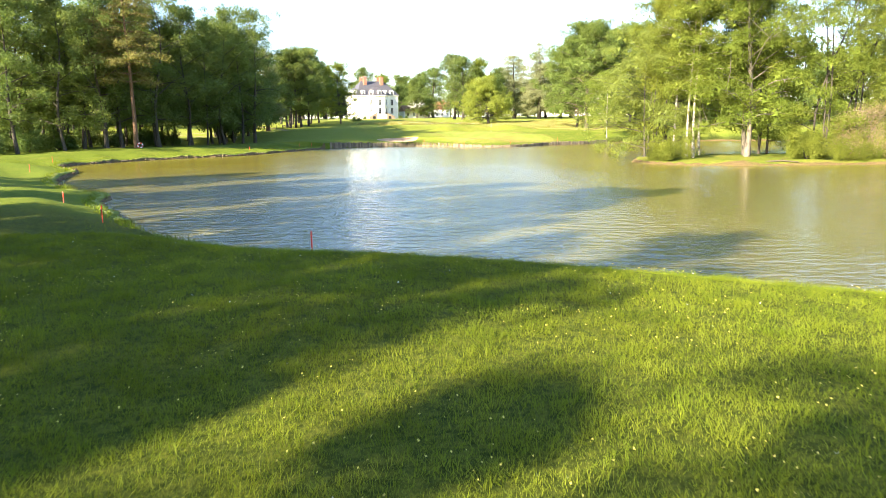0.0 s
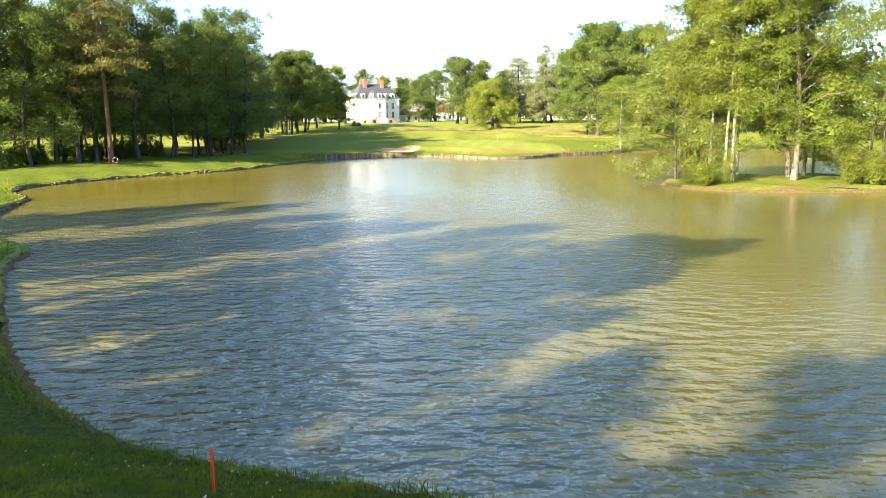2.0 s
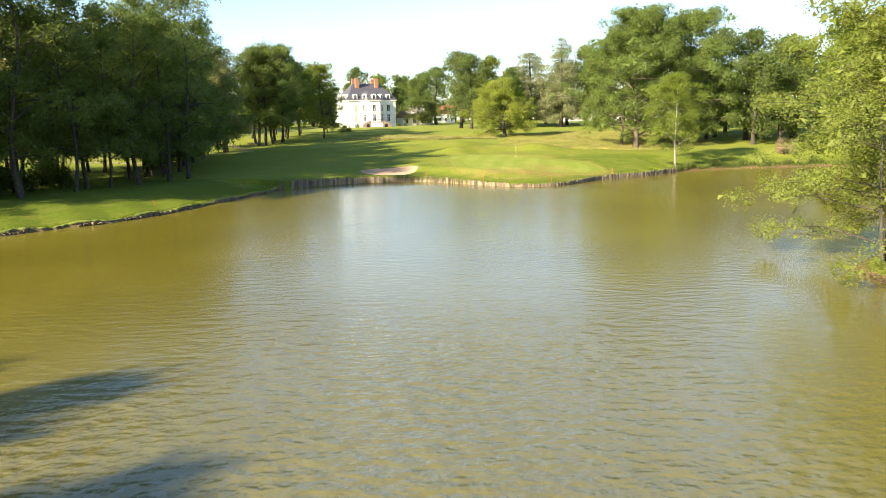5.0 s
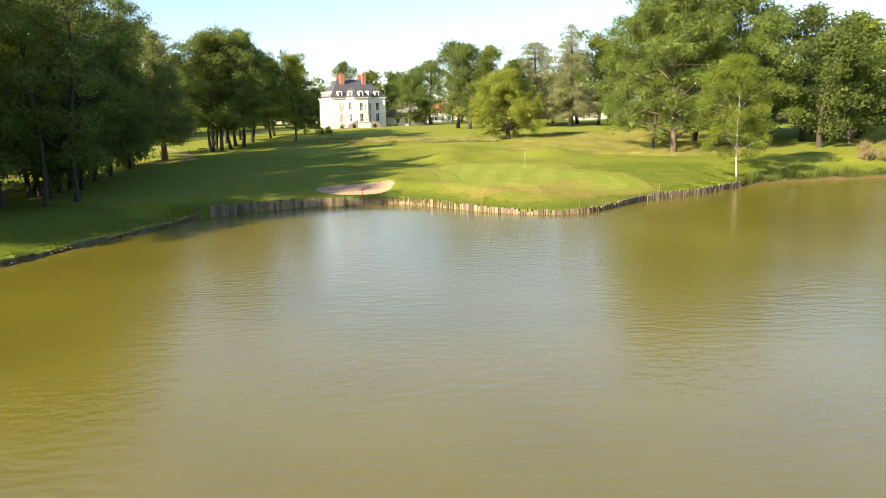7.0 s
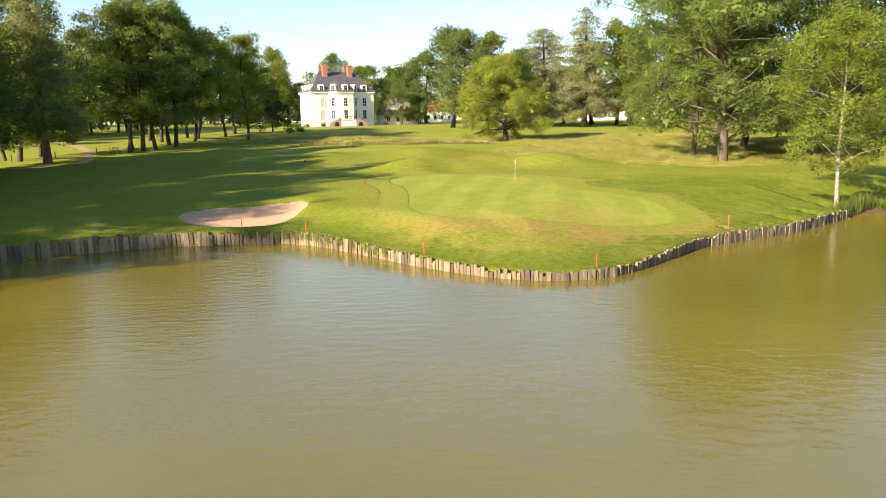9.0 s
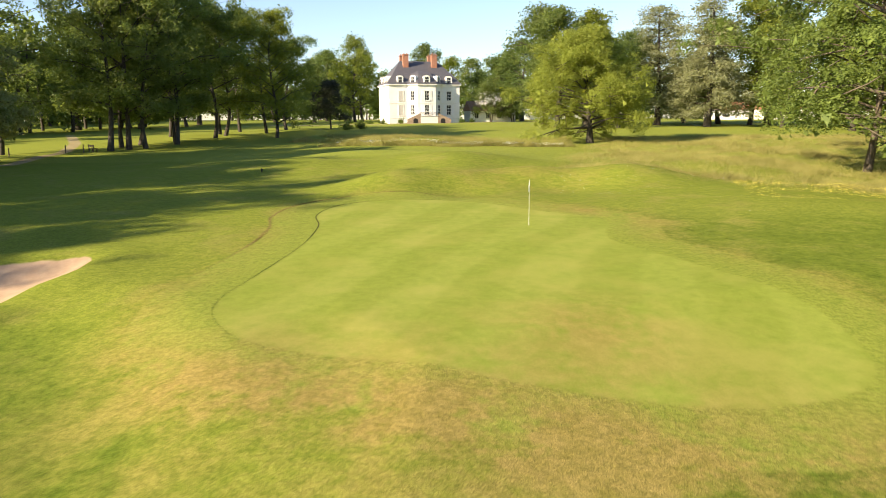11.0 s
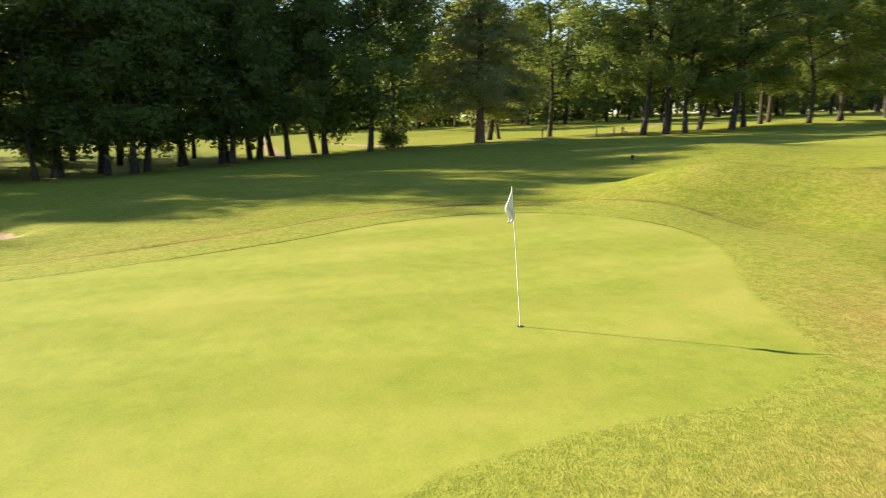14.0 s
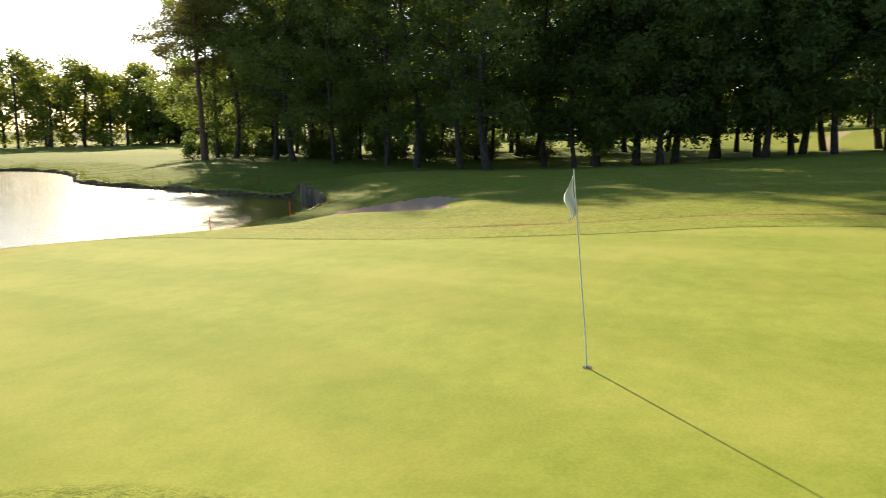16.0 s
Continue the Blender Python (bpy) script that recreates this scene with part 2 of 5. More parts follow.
M_TURF, M_WATER = ground_material(), water_material()
M_BLADE = leafy("grass_blades", (0.072, 0.110, 0.007), (0.205, 0.232, 0.018), 0.3, 0.1)
M_REED = leafy("reed_blades", (0.050, 0.078, 0.016), (0.130, 0.160, 0.036), 0.3, 0.15)
M_WORN = leafy("worn_grass", (0.095, 0.088, 0.026), (0.185, 0.145, 0.050), 0.2, 0.1)
M_STRAW = leafy("seeding_grass", (0.175, 0.185, 0.045), (0.370, 0.310, 0.125), 0.3, 0.1)
M_OLDOAK = leafy("old_oak_leaves", (0.080, 0.114, 0.024), (0.178, 0.222, 0.047), 0.34)
M_OAK = leafy("oak_leaves", (0.060, 0.094, 0.026), (0.168, 0.210, 0.056), 0.54)
M_LIME = leafy("lime_leaves", (0.100, 0.134, 0.018), (0.206, 0.232, 0.038), 0.38, 0.1)
M_CHESTNUT = leafy("chestnut_leaves", (0.165, 0.195, 0.030), (0.295, 0.315, 0.058), 0.4, 0.15)
M_WILLOW = leafy("willow_leaves", (0.122, 0.154, 0.025), (0.235, 0.264, 0.055), 0.42)
M_PINE = leafy("pine_needles", (0.085, 0.090, 0.020), (0.200, 0.170, 0.045), 0.3)
M_CEDAR = leafy("cedar_needles", (0.14, 0.152, 0.075), (0.29, 0.295, 0.155), 0.4)
M_FIR = leafy("fir_needles", (0.125, 0.150, 0.060), (0.270, 0.285, 0.130), 0.5)
M_BUSH = leafy("bush_leaves", (0.056, 0.092, 0.022), (0.132, 0.180, 0.042), 0.45)
M_DARKLEAF = leafy("plum_leaves", (0.018, 0.022, 0.014), (0.050, 0.052, 0.028), 0.2)
M_TWIG = leafy("dry_twigs", (0.16, 0.12, 0.07), (0.30, 0.22, 0.13), 0.1)
M_BARK = bark_of("oak_bark", (0.022, 0.018, 0.013), (0.085, 0.070, 0.052))
M_PALEBARK = bark_of("old_oak_bark", (0.05, 0.04, 0.03), (0.16, 0.125, 0.09))
M_PINEBARK = bark_of("pine_bark", (0.075, 0.042, 0.024), (0.21, 0.115, 0.062))
M_ALDERBARK = bark_of("grey_lichened_bark", (0.07, 0.058, 0.043), (0.25, 0.21, 0.165))
M_BIRCH = bark_of("birch_bark", (0.12, 0.10, 0.08), (0.55, 0.49, 0.41), 1.6, (2, 2, 5), 0.7)


def log_material():
    """Split oak: grey and tan boards with streaks down the grain."""
    m, t, b = nodes("weathered_timber")
    vec = t.nodes.new("ShaderNodeTexCoord").outputs["Object"]
    grain = noise_of(t, 3.0, 5, 0.7, (14, 14, 1.2), vec)
    blot = noise_of(t, 4.0, 4, 0.6, None, vec)
    info = t.nodes.new("ShaderNodeObjectInfo")
    base = mixed(t, info.outputs["Random"], (0.105, 0.082, 0.055), (0.36, 0.29, 0.19))
    c = mixed(t, ramp(t, grain, 0.35, 0.65), mixed(t, 1.0, base, (0.45, 0.42, 0.4), "MULTIPLY"), base)
    c = mixed(t, ramp(t, blot, 0.52, 0.75), c, (0.13, 0.12, 0.06))
    t.links.new(c, b.inputs["Base Color"])
    b.inputs["Roughness"].default_value = 0.9
    bumped(t, b, grain, 0.9, 0.03)
    return m


M_LOG = log_material()
M_RED = plain("red_paint", (0.72, 0.06, 0.025), 0.5, 0, 0.15)
M_WHITE = plain("white_paint", (0.8, 0.8, 0.78), 0.45, 0, 0.06)
M_CLOTH = plain("white_cloth", (0.78, 0.79, 0.76), 0.85, 0, 0.08, 8)
M_DARK = plain("black_plastic", (0.02, 0.02, 0.02), 0.5, 0, 0.2)
M_WOOD = plain("grey_wood", (0.16, 0.12, 0.085), 0.85, 0, 0.4, 6)
M_STONE = plain("limestone_render", (0.80, 0.785, 0.745), 0.9, 0, 0.06, 0.7, 0.3, 12)
M_TRIM = plain("pale_limestone", (0.78, 0.755, 0.70), 0.85, 0, 0.08, 2)
M_STEPS = plain("brown_stone", (0.36, 0.27, 0.19), 0.9, 0, 0.3, 2)
M_SLATE = plain("slate", (0.085, 0.082, 0.092), 0.55, 0, 0.3, 3, 0.6, 14)
M_BRICK = plain("red_brick", (0.38, 0.175, 0.11), 0.9, 0, 0.3, 5)
M_TILE = plain("red_roof_tiles", (0.34, 0.135, 0.075), 0.9, 0, 0.3, 3)
M_OLDTILE = plain("brown_roof_tiles", (0.27, 0.165, 0.10), 0.9, 0, 0.35, 3)
M_GLASS = plain("window_glass", (0.035, 0.04, 0.045), 0.08, 0, 0.3, 2, 0.05)
M_SHUT = plain("grey_shutter", (0.50, 0.48, 0.44), 0.7, 0, 0.15)
M_BANKTURF = plain("bank_turf", (0.175, 0.205, 0.026), 0.95, 0, 0.4, 2.0, 0.8, 16)
M_EARTH = plain("bank_earth", (0.155, 0.112, 0.066), 0.95, 0, 0.75, 2.5, 0.8, 18)
M_FLOWER_Y = plain("buttercup_petals", (0.72, 0.60, 0.10), 0.6, 0, 0.1)
M_FLOWER_W = plain("daisy_petals", (0.8, 0.8, 0.74), 0.6, 0, 0.1)


# ---- plan: shores, green, bunker, heights ----
def smooth(a, lo, hi):
    u = np.clip((np.asarray(a, float) - lo) / (hi - lo), 0, 1)
    return u * u * (3 - 2 * u)


def rounded(points, steps=5):
    """A closed line that glides through the corners of a plan."""
    p = np.array(points, float)
    a, b, c, d = np.roll(p, 1, 0), p, np.roll(p, -1, 0), np.roll(p, -2, 0)
    u = np.linspace(0, 1, steps, endpoint=False)[:, None, None]
    q = 0.5 * (2 * b + (c - a) * u + (2 * a - 5 * b + 4 * c - d) * u**2 + (3 * b - a - 3 * c + d) * u**3)
    return q.transpose(1, 0, 2).reshape(-1, 2)


def signed(px, py, line):
    """Distance to a closed line, positive inside."""
    px, py = np.ravel(px), np.ravel(py)
    best, inside = np.full(px.shape, 1e9), np.zeros(px.shape, bool)
    for (ax, ay), (bx, by) in zip(line, np.roll(line, -1, 0)):
        ex, ey = bx - ax, by - ay
        u = np.clip(((px - ax) * ex + (py - ay) * ey) / (ex * ex + ey * ey + 1e-9), 0, 1)
        best = np.minimum(best, (px - ax - u * ex) ** 2 + (py - ay - u * ey) ** 2)
        if ey:
            inside ^= ((ay > py) != (by > py)) & (px < ax + (py - ay) * ex / ey)
    return np.where(inside, 1, -1) * np.sqrt(best)


SHORE_WEST = [(-26.5, -132.3), (-30, -126.5), (-32.6, -121.6), (-33.8, -117.6), (-37.3, -114.2), (-42, -108), (-45.4, -100.6),
              (-48.6, -91.2), (-53.3, -85), (-55.4, -78), (-52.5, -69), (-47.0, -60.5), (-42.4, -55), (-39.2, -46.8), (-37.6, -39.5), (-35.3, -32)]
SHORE_TIMBER = [(-34.0, -26.3), (-31.6, -23.5), (-28.6, -20.5), (-24.9, -18.4), (-21.5, -17.4), (-16.8, -17.1), (-13.9, -18.4), (-9.9, -22.4),
                (-7.6, -24.9), (-4.5, -27.5), (-1.7, -28.8), (0.7, -28.7), (3.0, -27.4), (6.1, -23.9), (9.7, -20.0), (16.5, -15.5), (24.0, -9.0)]
SHORE_EAST = [(28.6, -5.6), (37, -3), (55, -2), (80, -10), (100, -40), (106, -80), (98, -125), (75, -152), (45, -161), (20, -157), (5, -151.5)]
SHORE_MEADOW = [(-3.6, -147.2), (-8.9, -144.6), (-14.0, -142.3), (-17.5, -141.2), (-20.5, -139.4), (-23.0, -137)]
LAKE = rounded(SHORE_WEST + SHORE_TIMBER + SHORE_EAST + SHORE_MEADOW)
TIMBER = LAKE[5 * len(SHORE_WEST) + 3:5 * (len(SHORE_WEST) + len(SHORE_TIMBER)) - 4]
ISLAND = rounded([(9.0, -82.2), (8.9, -86), (10.4, -89.4), (13, -91.4), (17, -92.4), (22, -92.8), (28, -92.8), (35, -92), (41, -88), (41, -82), (34, -77), (24, -75.5), (14, -77.5)])
GREEN = rounded([(-7.6, -15.8), (-8.4, -14.0), (-8.6, -11.8), (-8.8, -8.0), (-9.1, -4.6), (-9.8, -1.2), (-10.9, 1.6), (-10.9, 4.8), (-9.2, 7.0), (-6.0, 8.0), (-2.8, 6.9),
                 (0.4, 4.4), (2.9, 2.8), (3.7, 0.9), (3.5, -1.4), (3.8, -3.4), (5.3, -5.7), (7.3, -8.7), (9.0, -11.4), (9.4, -14.6), (8.4, -16.6), (5.4, -18.2), (1.6, -18.5), (-2.2, -18.0), (-5.8, -17.4)])
BUNKER = rounded([(-24.8, -12.4), (-23.2, -10.0), (-20.2, -9.6), (-17.2, -8.2), (-16.2, -9.4), (-16.3, -12.4), (-17.2, -14.6), (-19.4, -15.4), (-22.6, -15.0)])
RISE_Y = (-400, -170, -140, -60, -30, -16, 0, 20, 47, 61, 110, 165, 230, 400, 900)
RISE_Z = (2.0, 1.3, 1.15, 0.95, 1.25, 1.75, 2.27, 2.95, 3.7, 4.5, 5.8, 7.15, 8.0, 9.0, 10.0)
MOUNDS = [(-21, 26, 0.6, 5), (-10, 13.5, 0.85, 3.2), (-6, 16, 0.6, 3), (-1, 18, 0.45, 3), (-5, 11.5, -0.25, 2.5), (-8, 30, 0.65, 6), (6, 19, 0.95, 4.5), (1.5, 14.5, -0.3, 3), (20, 40, 0.6, 5), (-3, 26, -0.3, 3), (10, 24, -0.3, 4), (-20, 36, 0.45, 6), (-2, 21, 0.35, 4), (15, 8, 0.25, 7), (-30, 26, 0.35, 8), (14, 30, 0.5, 7), (-10, 38, 0.5, 9),
          (-8, 70, -0.5, 9), (-20, 62, 0.6, 8), (-12, -8, -0.1, 5), (-62, 0, -0.5, 18), (-62, -25, -0.2, 14), (30, 60, 0.5, 12), (-75, 45, -0.3, 15), (-22, -13.5, -0.6, 7), (-56, -12, -0.65, 15), (27, 23, -0.35, 11), (-63, 14, -0.25, 10), (-58, -53, 0.3, 8)]


def wall_top(x):
    """How high the timber wall stands over the water, from its west end to its east end."""
    return np.interp(x, (-34, -28, -21, -13, -8, -4, 3, 12, 24), (1.12, 1.0, 0.86, 0.76, 0.62, 0.46, 0.46, 0.68, 0.7))


def lay(px, py):
    """Heights of the land, and the distances that the turf goes by."""
    px, py = np.ravel(np.asarray(px, float)), np.ravel(np.asarray(py, float))
    land = -signed(px, py, LAKE)
    isle = signed(px, py, ISLAND)
    d = np.where(land > 0, land, np.where(isle > -1.5, isle, land))
    on_isle = (land < 0) & (isle > -1.5)
    ys = np.array(RISE_Y, float)
    h = sum(np.interp(py + k, ys, RISE_Z) for k in (-8, -4, 0, 4, 8)) / 5
    for x, y, up, r in MOUNDS:
        up = up * (1.25 if 11 <= y <= 40 and -24 < x < 16 else 1.0)
        h = h + up * np.exp(-((px - x) ** 2 + (py - y) ** 2) / (r * r))
    h = h + 0.05 * np.sin(px * 0.31 + py * 0.17) * smooth(np.abs(py + 8), 18, 30) + 0.04 * np.sin(py * 0.43 - px * 0.2) * smooth(np.abs(py + 8), 18, 30)
    timber = np.sqrt(np.min([(px - x) ** 2 + (py - y) ** 2 for x, y in TIMBER[::2]], 0)) < np.maximum(1.0, d) + 0.7
    lip = np.where(timber, wall_top(px) - 0.05, 0.40 + 0.12 * np.sin(px * 0.9 + py * 0.7))
    lip = np.where(py < -128, 0.5, lip)
    run = np.where(timber, 0.12, 0.45)
    reach = np.where(py < -128, 3.5, np.where(timber, 6.5, 12.0))
    gentle = timber * smooth(px, -7, -1)
    top = lip + (np.where(on_isle, 0.75, h) - lip) * (smooth(d, 0.3, reach) * (1 - gentle) + np.clip(d / 9.5, 0, 1) * gentle)
    z = np.where(d > 0, top * smooth(d, -0.05, run), -0.9 * smooth(-d, 0.0, np.where(timber, 0.25, 1.6)))
    green, sand = signed(px, py, GREEN), signed(px, py, BUNKER)
    z = z - 0.34 * smooth(sand, 0.0, 1.6) - 0.10 * smooth(sand, -0.06, 0.1) + 0.12 * np.exp(-((sand + 1.0) / 1.2) ** 2)
    z = z - 0.012 * smooth(green, -0.06, 0.04)
    return z, d, green, sand, on_isle


def ground_z(x, y):
    return float(lay([x], [y])[0][0])


def mesh_of(name, verts, faces, material=None, shade=False):
    """A mesh from arrays of corners and of faces with one number of sides."""
    verts, faces = np.asarray(verts, np.float32), np.asarray(faces, np.int32)
    me = bpy.data.meshes.new(name)
    me.vertices.add(len(verts))
    me.vertices.foreach_set("co", verts.ravel())
    n, k = faces.shape
    me.loops.add(n * k)
    me.loops.foreach_set("vertex_index", faces.ravel())
    me.polygons.add(n)
    me.polygons.foreach_set("loop_start", np.arange(0, n * k, k, dtype=np.int32))
    if shade:
        me.polygons.foreach_set("use_smooth", np.ones(n, bool))
    me.update(calc_edges=True)
    me.validate()
    if material:
        me.materials.append(material)
    return me


def stepped(*spans):
    """Grid lines: (start, end, step) one after another."""
    return np.unique(np.concatenate([np.arange(a, b, s) for a, b, s in spans]).round(3))


GX = stepped((-2400, -400, 200), (-400, -120, 20), (-120, -78, 2.0), (-78, -36, 0.6), (-36, -13, 0.45), (-13, 13, 0.26), (13, 45, 0.6), (45, 120, 2.5), (120, 400, 20), (400, 2401, 200))
GY = stepped((-2400, -400, 200), (-400, -180, 20), (-180, -150, 1.0), (-150, -128, 0.4), (-128, -32, 0.9), (-32, 8, 0.26), (8, 90, 0.8), (90, 200, 2.5), (200, 420, 20), (420, 2601, 200))
XX, YY = np.meshgrid(GX, GY)
zz, dd, gg, ss, ii = lay(XX, YY)
nx, ny = len(GX), len(GY)
quad = (np.arange(ny - 1)[:, None] * nx + np.arange(nx - 1)).ravel()
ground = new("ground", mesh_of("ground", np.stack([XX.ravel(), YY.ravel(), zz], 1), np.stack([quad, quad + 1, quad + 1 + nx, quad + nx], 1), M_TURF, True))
tagged(ground, "golf course turf with mown fairway and long grass", "ground", kind="structure")
px, py = XX.ravel(), YY.ravel()
mown = np.minimum.reduce([np.full(px.shape, 6.0), 34 - np.hypot((px + 6) / 1.25, (py + 4) / 1.1), (dd - 2.2) * 0.9 - 0.6])
mown = np.maximum(mown, np.minimum(26 - np.hypot((px + 42) / 0.8, py - 5), dd - 2))
rough_side = smooth(px + 0.25 * py, 0.5, 3.5) * (gg < -2.3)
mown = mown * (1 - rough_side) + rough_side * np.minimum(mown, -0.2 + 1.3 * smooth(py, 1, 9))
mown = np.maximum(mown, np.minimum(6, np.abs(px + 120) * -0.15 + 6))
dry = 0.7 * np.exp(-((gg + 1.4) / 1.3) ** 2) * np.exp(-((px - 3.5) ** 2 + (py - 4.5) ** 2) / 22) + np.exp(-((gg + 2.2) / 1.0) ** 2) * (0.34 + 0.2 * smooth(-py, 4, 16)) + 0.95 * np.exp(-((px - 1) ** 2 / 60 + (py + 20.5) ** 2 / 16)) + 0.8 * np.exp(-((px - 2.6) ** 2 + (py + 14.3) ** 2) / 5) + 0.55 * np.exp(-((px + 3) ** 2 / 70 + (py - 19) ** 2 / 30)) + 0.3 * ii + 0.35 * np.exp(-((px + 5.5) ** 2 + (py + 19) ** 2) / 8)


def along(line, half):
    """Distance inside a path of that half width, positive on it."""
    best = np.full(px.shape, 1e9)
    for (ax, ay), (bx, by) in zip(line, line[1:]):
        ex, ey = bx - ax, by - ay
        u = np.clip(((px - ax) * ex + (py - ay) * ey) / (ex * ex + ey * ey), 0, 1)
        best = np.minimum(best, np.hypot(px - ax - u * ex, py - ay - u * ey))
    return half - best


path = np.maximum(along([(-105, 16), (-78, 11), (-64, 9.5), (-56, 10.5)], 0.9), along([(-84, 80), (-66.8, 58.2), (-58.7, 45.4), (-53.5, 33), (-50.5, 26.5), (-60, 21), (-78, 18)], 0.85))
drive = np.where((np.abs(px + 36) < 34), 3.0 - np.abs(py - 150 - 0.52 * (px + 36)), -3)
path = np.maximum(path, drive)
timber_gap = np.sqrt(np.min([(px - x) ** 2 + (py - y) ** 2 for x, y in TIMBER[::2]], 0))
for name, values in (("green", gg), ("sand", ss), ("mown", mown), ("dry", dry), ("path", path), ("bank", (timber_gap > 1.3) * (1 - smooth(dd, np.where(ii, 0.15, 0.1), np.where(ii, 0.7, 0.6))))):
    a = ground.data.attributes.new(name, "FLOAT", "POINT")
    a.data.foreach_set("value", np.asarray(values, np.float32).ravel())

lake = new("water", mesh_of("water", [(-70, -175, 0), (115, -175, 0), (115, 5, 0), (-70, 5, 0)], [(0, 1, 2, 3)], M_WATER))
tagged(lake, "turbid olive-green pond water with wind ripples", "water", kind="structure")


# ---- builders ----
def part(name, me, parent, label=""):
    ob = new(name, me)
    ob.parent = parent
    return tagged(ob, label)


def from_bm(name, bm, material, shade=False):
    me = bpy.data.meshes.new(name)
    for f in bm.faces:
        f.smooth = shade
    bm.to_mesh(me)
    bm.free()
    me.materials.append(material)
    return me


def box_into(bm, lo, hi, m=None):
    made = bmesh.ops.create_cube(bm, size=1)["verts"]
    for v in made:
        v.co = Vector([(a + b) / 2 + c * (b - a) for a, b, c in zip(lo, hi, v.co)])
        if m:
            v.co = m @ v.co
    return made


def box(name, lo, hi, material, parent, label="", bevel=0.0):
    bm = bmesh.new()
    box_into(bm, lo, hi)
    if bevel:
        bmesh.ops.bevel(bm, geom=list(bm.edges), offset=bevel, segments=1, affect="EDGES")
    return part(name, from_bm(name, bm, material), parent, label)


def prism(name, outline, low, high, material, parent, label=""):
    """An upright solid over a plan; high may differ from corner to corner."""
    bm = bmesh.new()
    tops = high if isinstance(high, (list, tuple)) else [high] * len(outline)
    a = [bm.verts.new((x, y, low)) for x, y in outline]
    b = [bm.verts.new((x, y, z)) for (x, y), z in zip(outline, tops)]
    bm.faces.new(a[::-1])
    bm.faces.new(b)
    for i in range(len(a)):
        j = (i + 1) % len(a)
        bm.faces.new((a[i], a[j], b[j], b[i]))
    return part(name, from_bm(name, bm, material), parent, label)


class Wood:
    """Gathers tapering limbs into one mesh."""

    def __init__(self):
        self.v, self.f = [], []

    def limb(self, pts, radii, sides=7):
        pts = np.array(pts, float)
        base = sum(len(v) for v in self.v)
        way = np.gradient(pts, axis=0)
        way /= np.linalg.norm(way, axis=1)[:, None] + 1e-9
        side = np.cross(way, [0.3, 0.9, 0.1])
        side /= np.linalg.norm(side, axis=1)[:, None] + 1e-9
        other = np.cross(way, side)
        a = np.arange(sides) * 2 * np.pi / sides
        ring = pts[:, None] + np.array(radii)[:, None, None] * (np.cos(a)[None, :, None] * side[:, None] + np.sin(a)[None, :, None] * other[:, None])
        self.v.append(ring.reshape(-1, 3))
        i, j = np.meshgrid(np.arange(len(pts) - 1), np.arange(sides), indexing="ij")
        k = (j + 1) % sides
        self.f.append(base + np.stack([i * sides + j, i * sides + k, (i + 1) * sides + k, (i + 1) * sides + j], -1).reshape(-1, 4))

    def mesh(self, name, material):
        return mesh_of(name, np.concatenate(self.v), np.concatenate(self.f), material, True)


def leaves(name, spots, ways, sizes, material, rng, slim=0.62, split=True):
    """Small pointed leaves, two to a spot; not split: petals of four corners, bent along the middle."""
    if split:
        apart = rng.normal(size=(len(spots), 3)) * sizes[:, None] * 0.45
        spots, ways, sizes = np.concatenate([spots + apart, spots - apart]), np.concatenate([ways, ways + 0.7 * rng.normal(size=ways.shape)]), np.concatenate([sizes, sizes]) * 0.74
    n = len(spots)
    ways = ways / (np.linalg.norm(ways, axis=1)[:, None] + 1e-9)
    any_way = rng.normal(size=(n, 3))
    a = np.cross(ways, any_way)
    a /= np.linalg.norm(a, axis=1)[:, None] + 1e-9
    b = np.cross(ways, a)
    s = sizes[:, None] * 0.5
    bend = ways * s * 0.35
    if split:
        v = np.stack([spots + a * s - bend, spots - a * s * 0.8 + b * s * slim, spots - a * s * (0.5 + 0.5 * rng.random((n, 1))) - b * s * slim + bend], 1)
        return mesh_of(name, v.reshape(-1, 3), np.arange(3 * n).reshape(n, 3), material)
    v = np.stack([spots + a * s - bend, spots + b * s * slim + bend * rng.random((n, 1)), spots - a * s - bend, spots - b * s * slim + bend * rng.random((n, 1))], 1)
    return mesh_of(name, v.reshape(-1, 3), np.arange(4 * n).reshape(n, 4), material)


def crown_points(rng, clumps, count, flat=0.75, shell=0.45):
    """Spots in leaf clumps: (centre, radius) rows, denser towards each clump's skin."""
    c = np.array([k[0] for k in clumps])
    r = np.array([k[1] for k in clumps])
    w = r**2
    pick = rng.choice(len(c), count, p=w / w.sum())
    way = rng.normal(size=(count, 3))
    way /= np.linalg.norm(way, axis=1)[:, None]
    way[:, 2] = np.where(rng.random(count) < 0.45, np.abs(way[:, 2]), way[:, 2])
    far = (shell + (1 - shell) * rng.random(count)) ** 0.8 * r[pick] * (1 + 0.12 * rng.normal(size=count))
    return c[pick] + way * far[:, None] * [1, 1, flat], way * 1.1 + [0, 0, 0.6] + 0.55 * rng.normal(size=(count, 3))


def hearts(rng, clumps, each, flat):
    """Large leaf sprays in the middle of every clump, which keep the light from shining through the crown."""
    c = np.repeat(np.array([k[0] for k in clumps]), each, 0)
    r = np.repeat(np.array([k[1] for k in clumps]), each)
    way = rng.normal(size=(len(c), 3))
    return c + way * (0.2 * r)[:, None] * [1, 1, flat], way + [0, 0, 0.5], 0.62 * r * (0.7 + 0.5 * rng.random(len(c)))


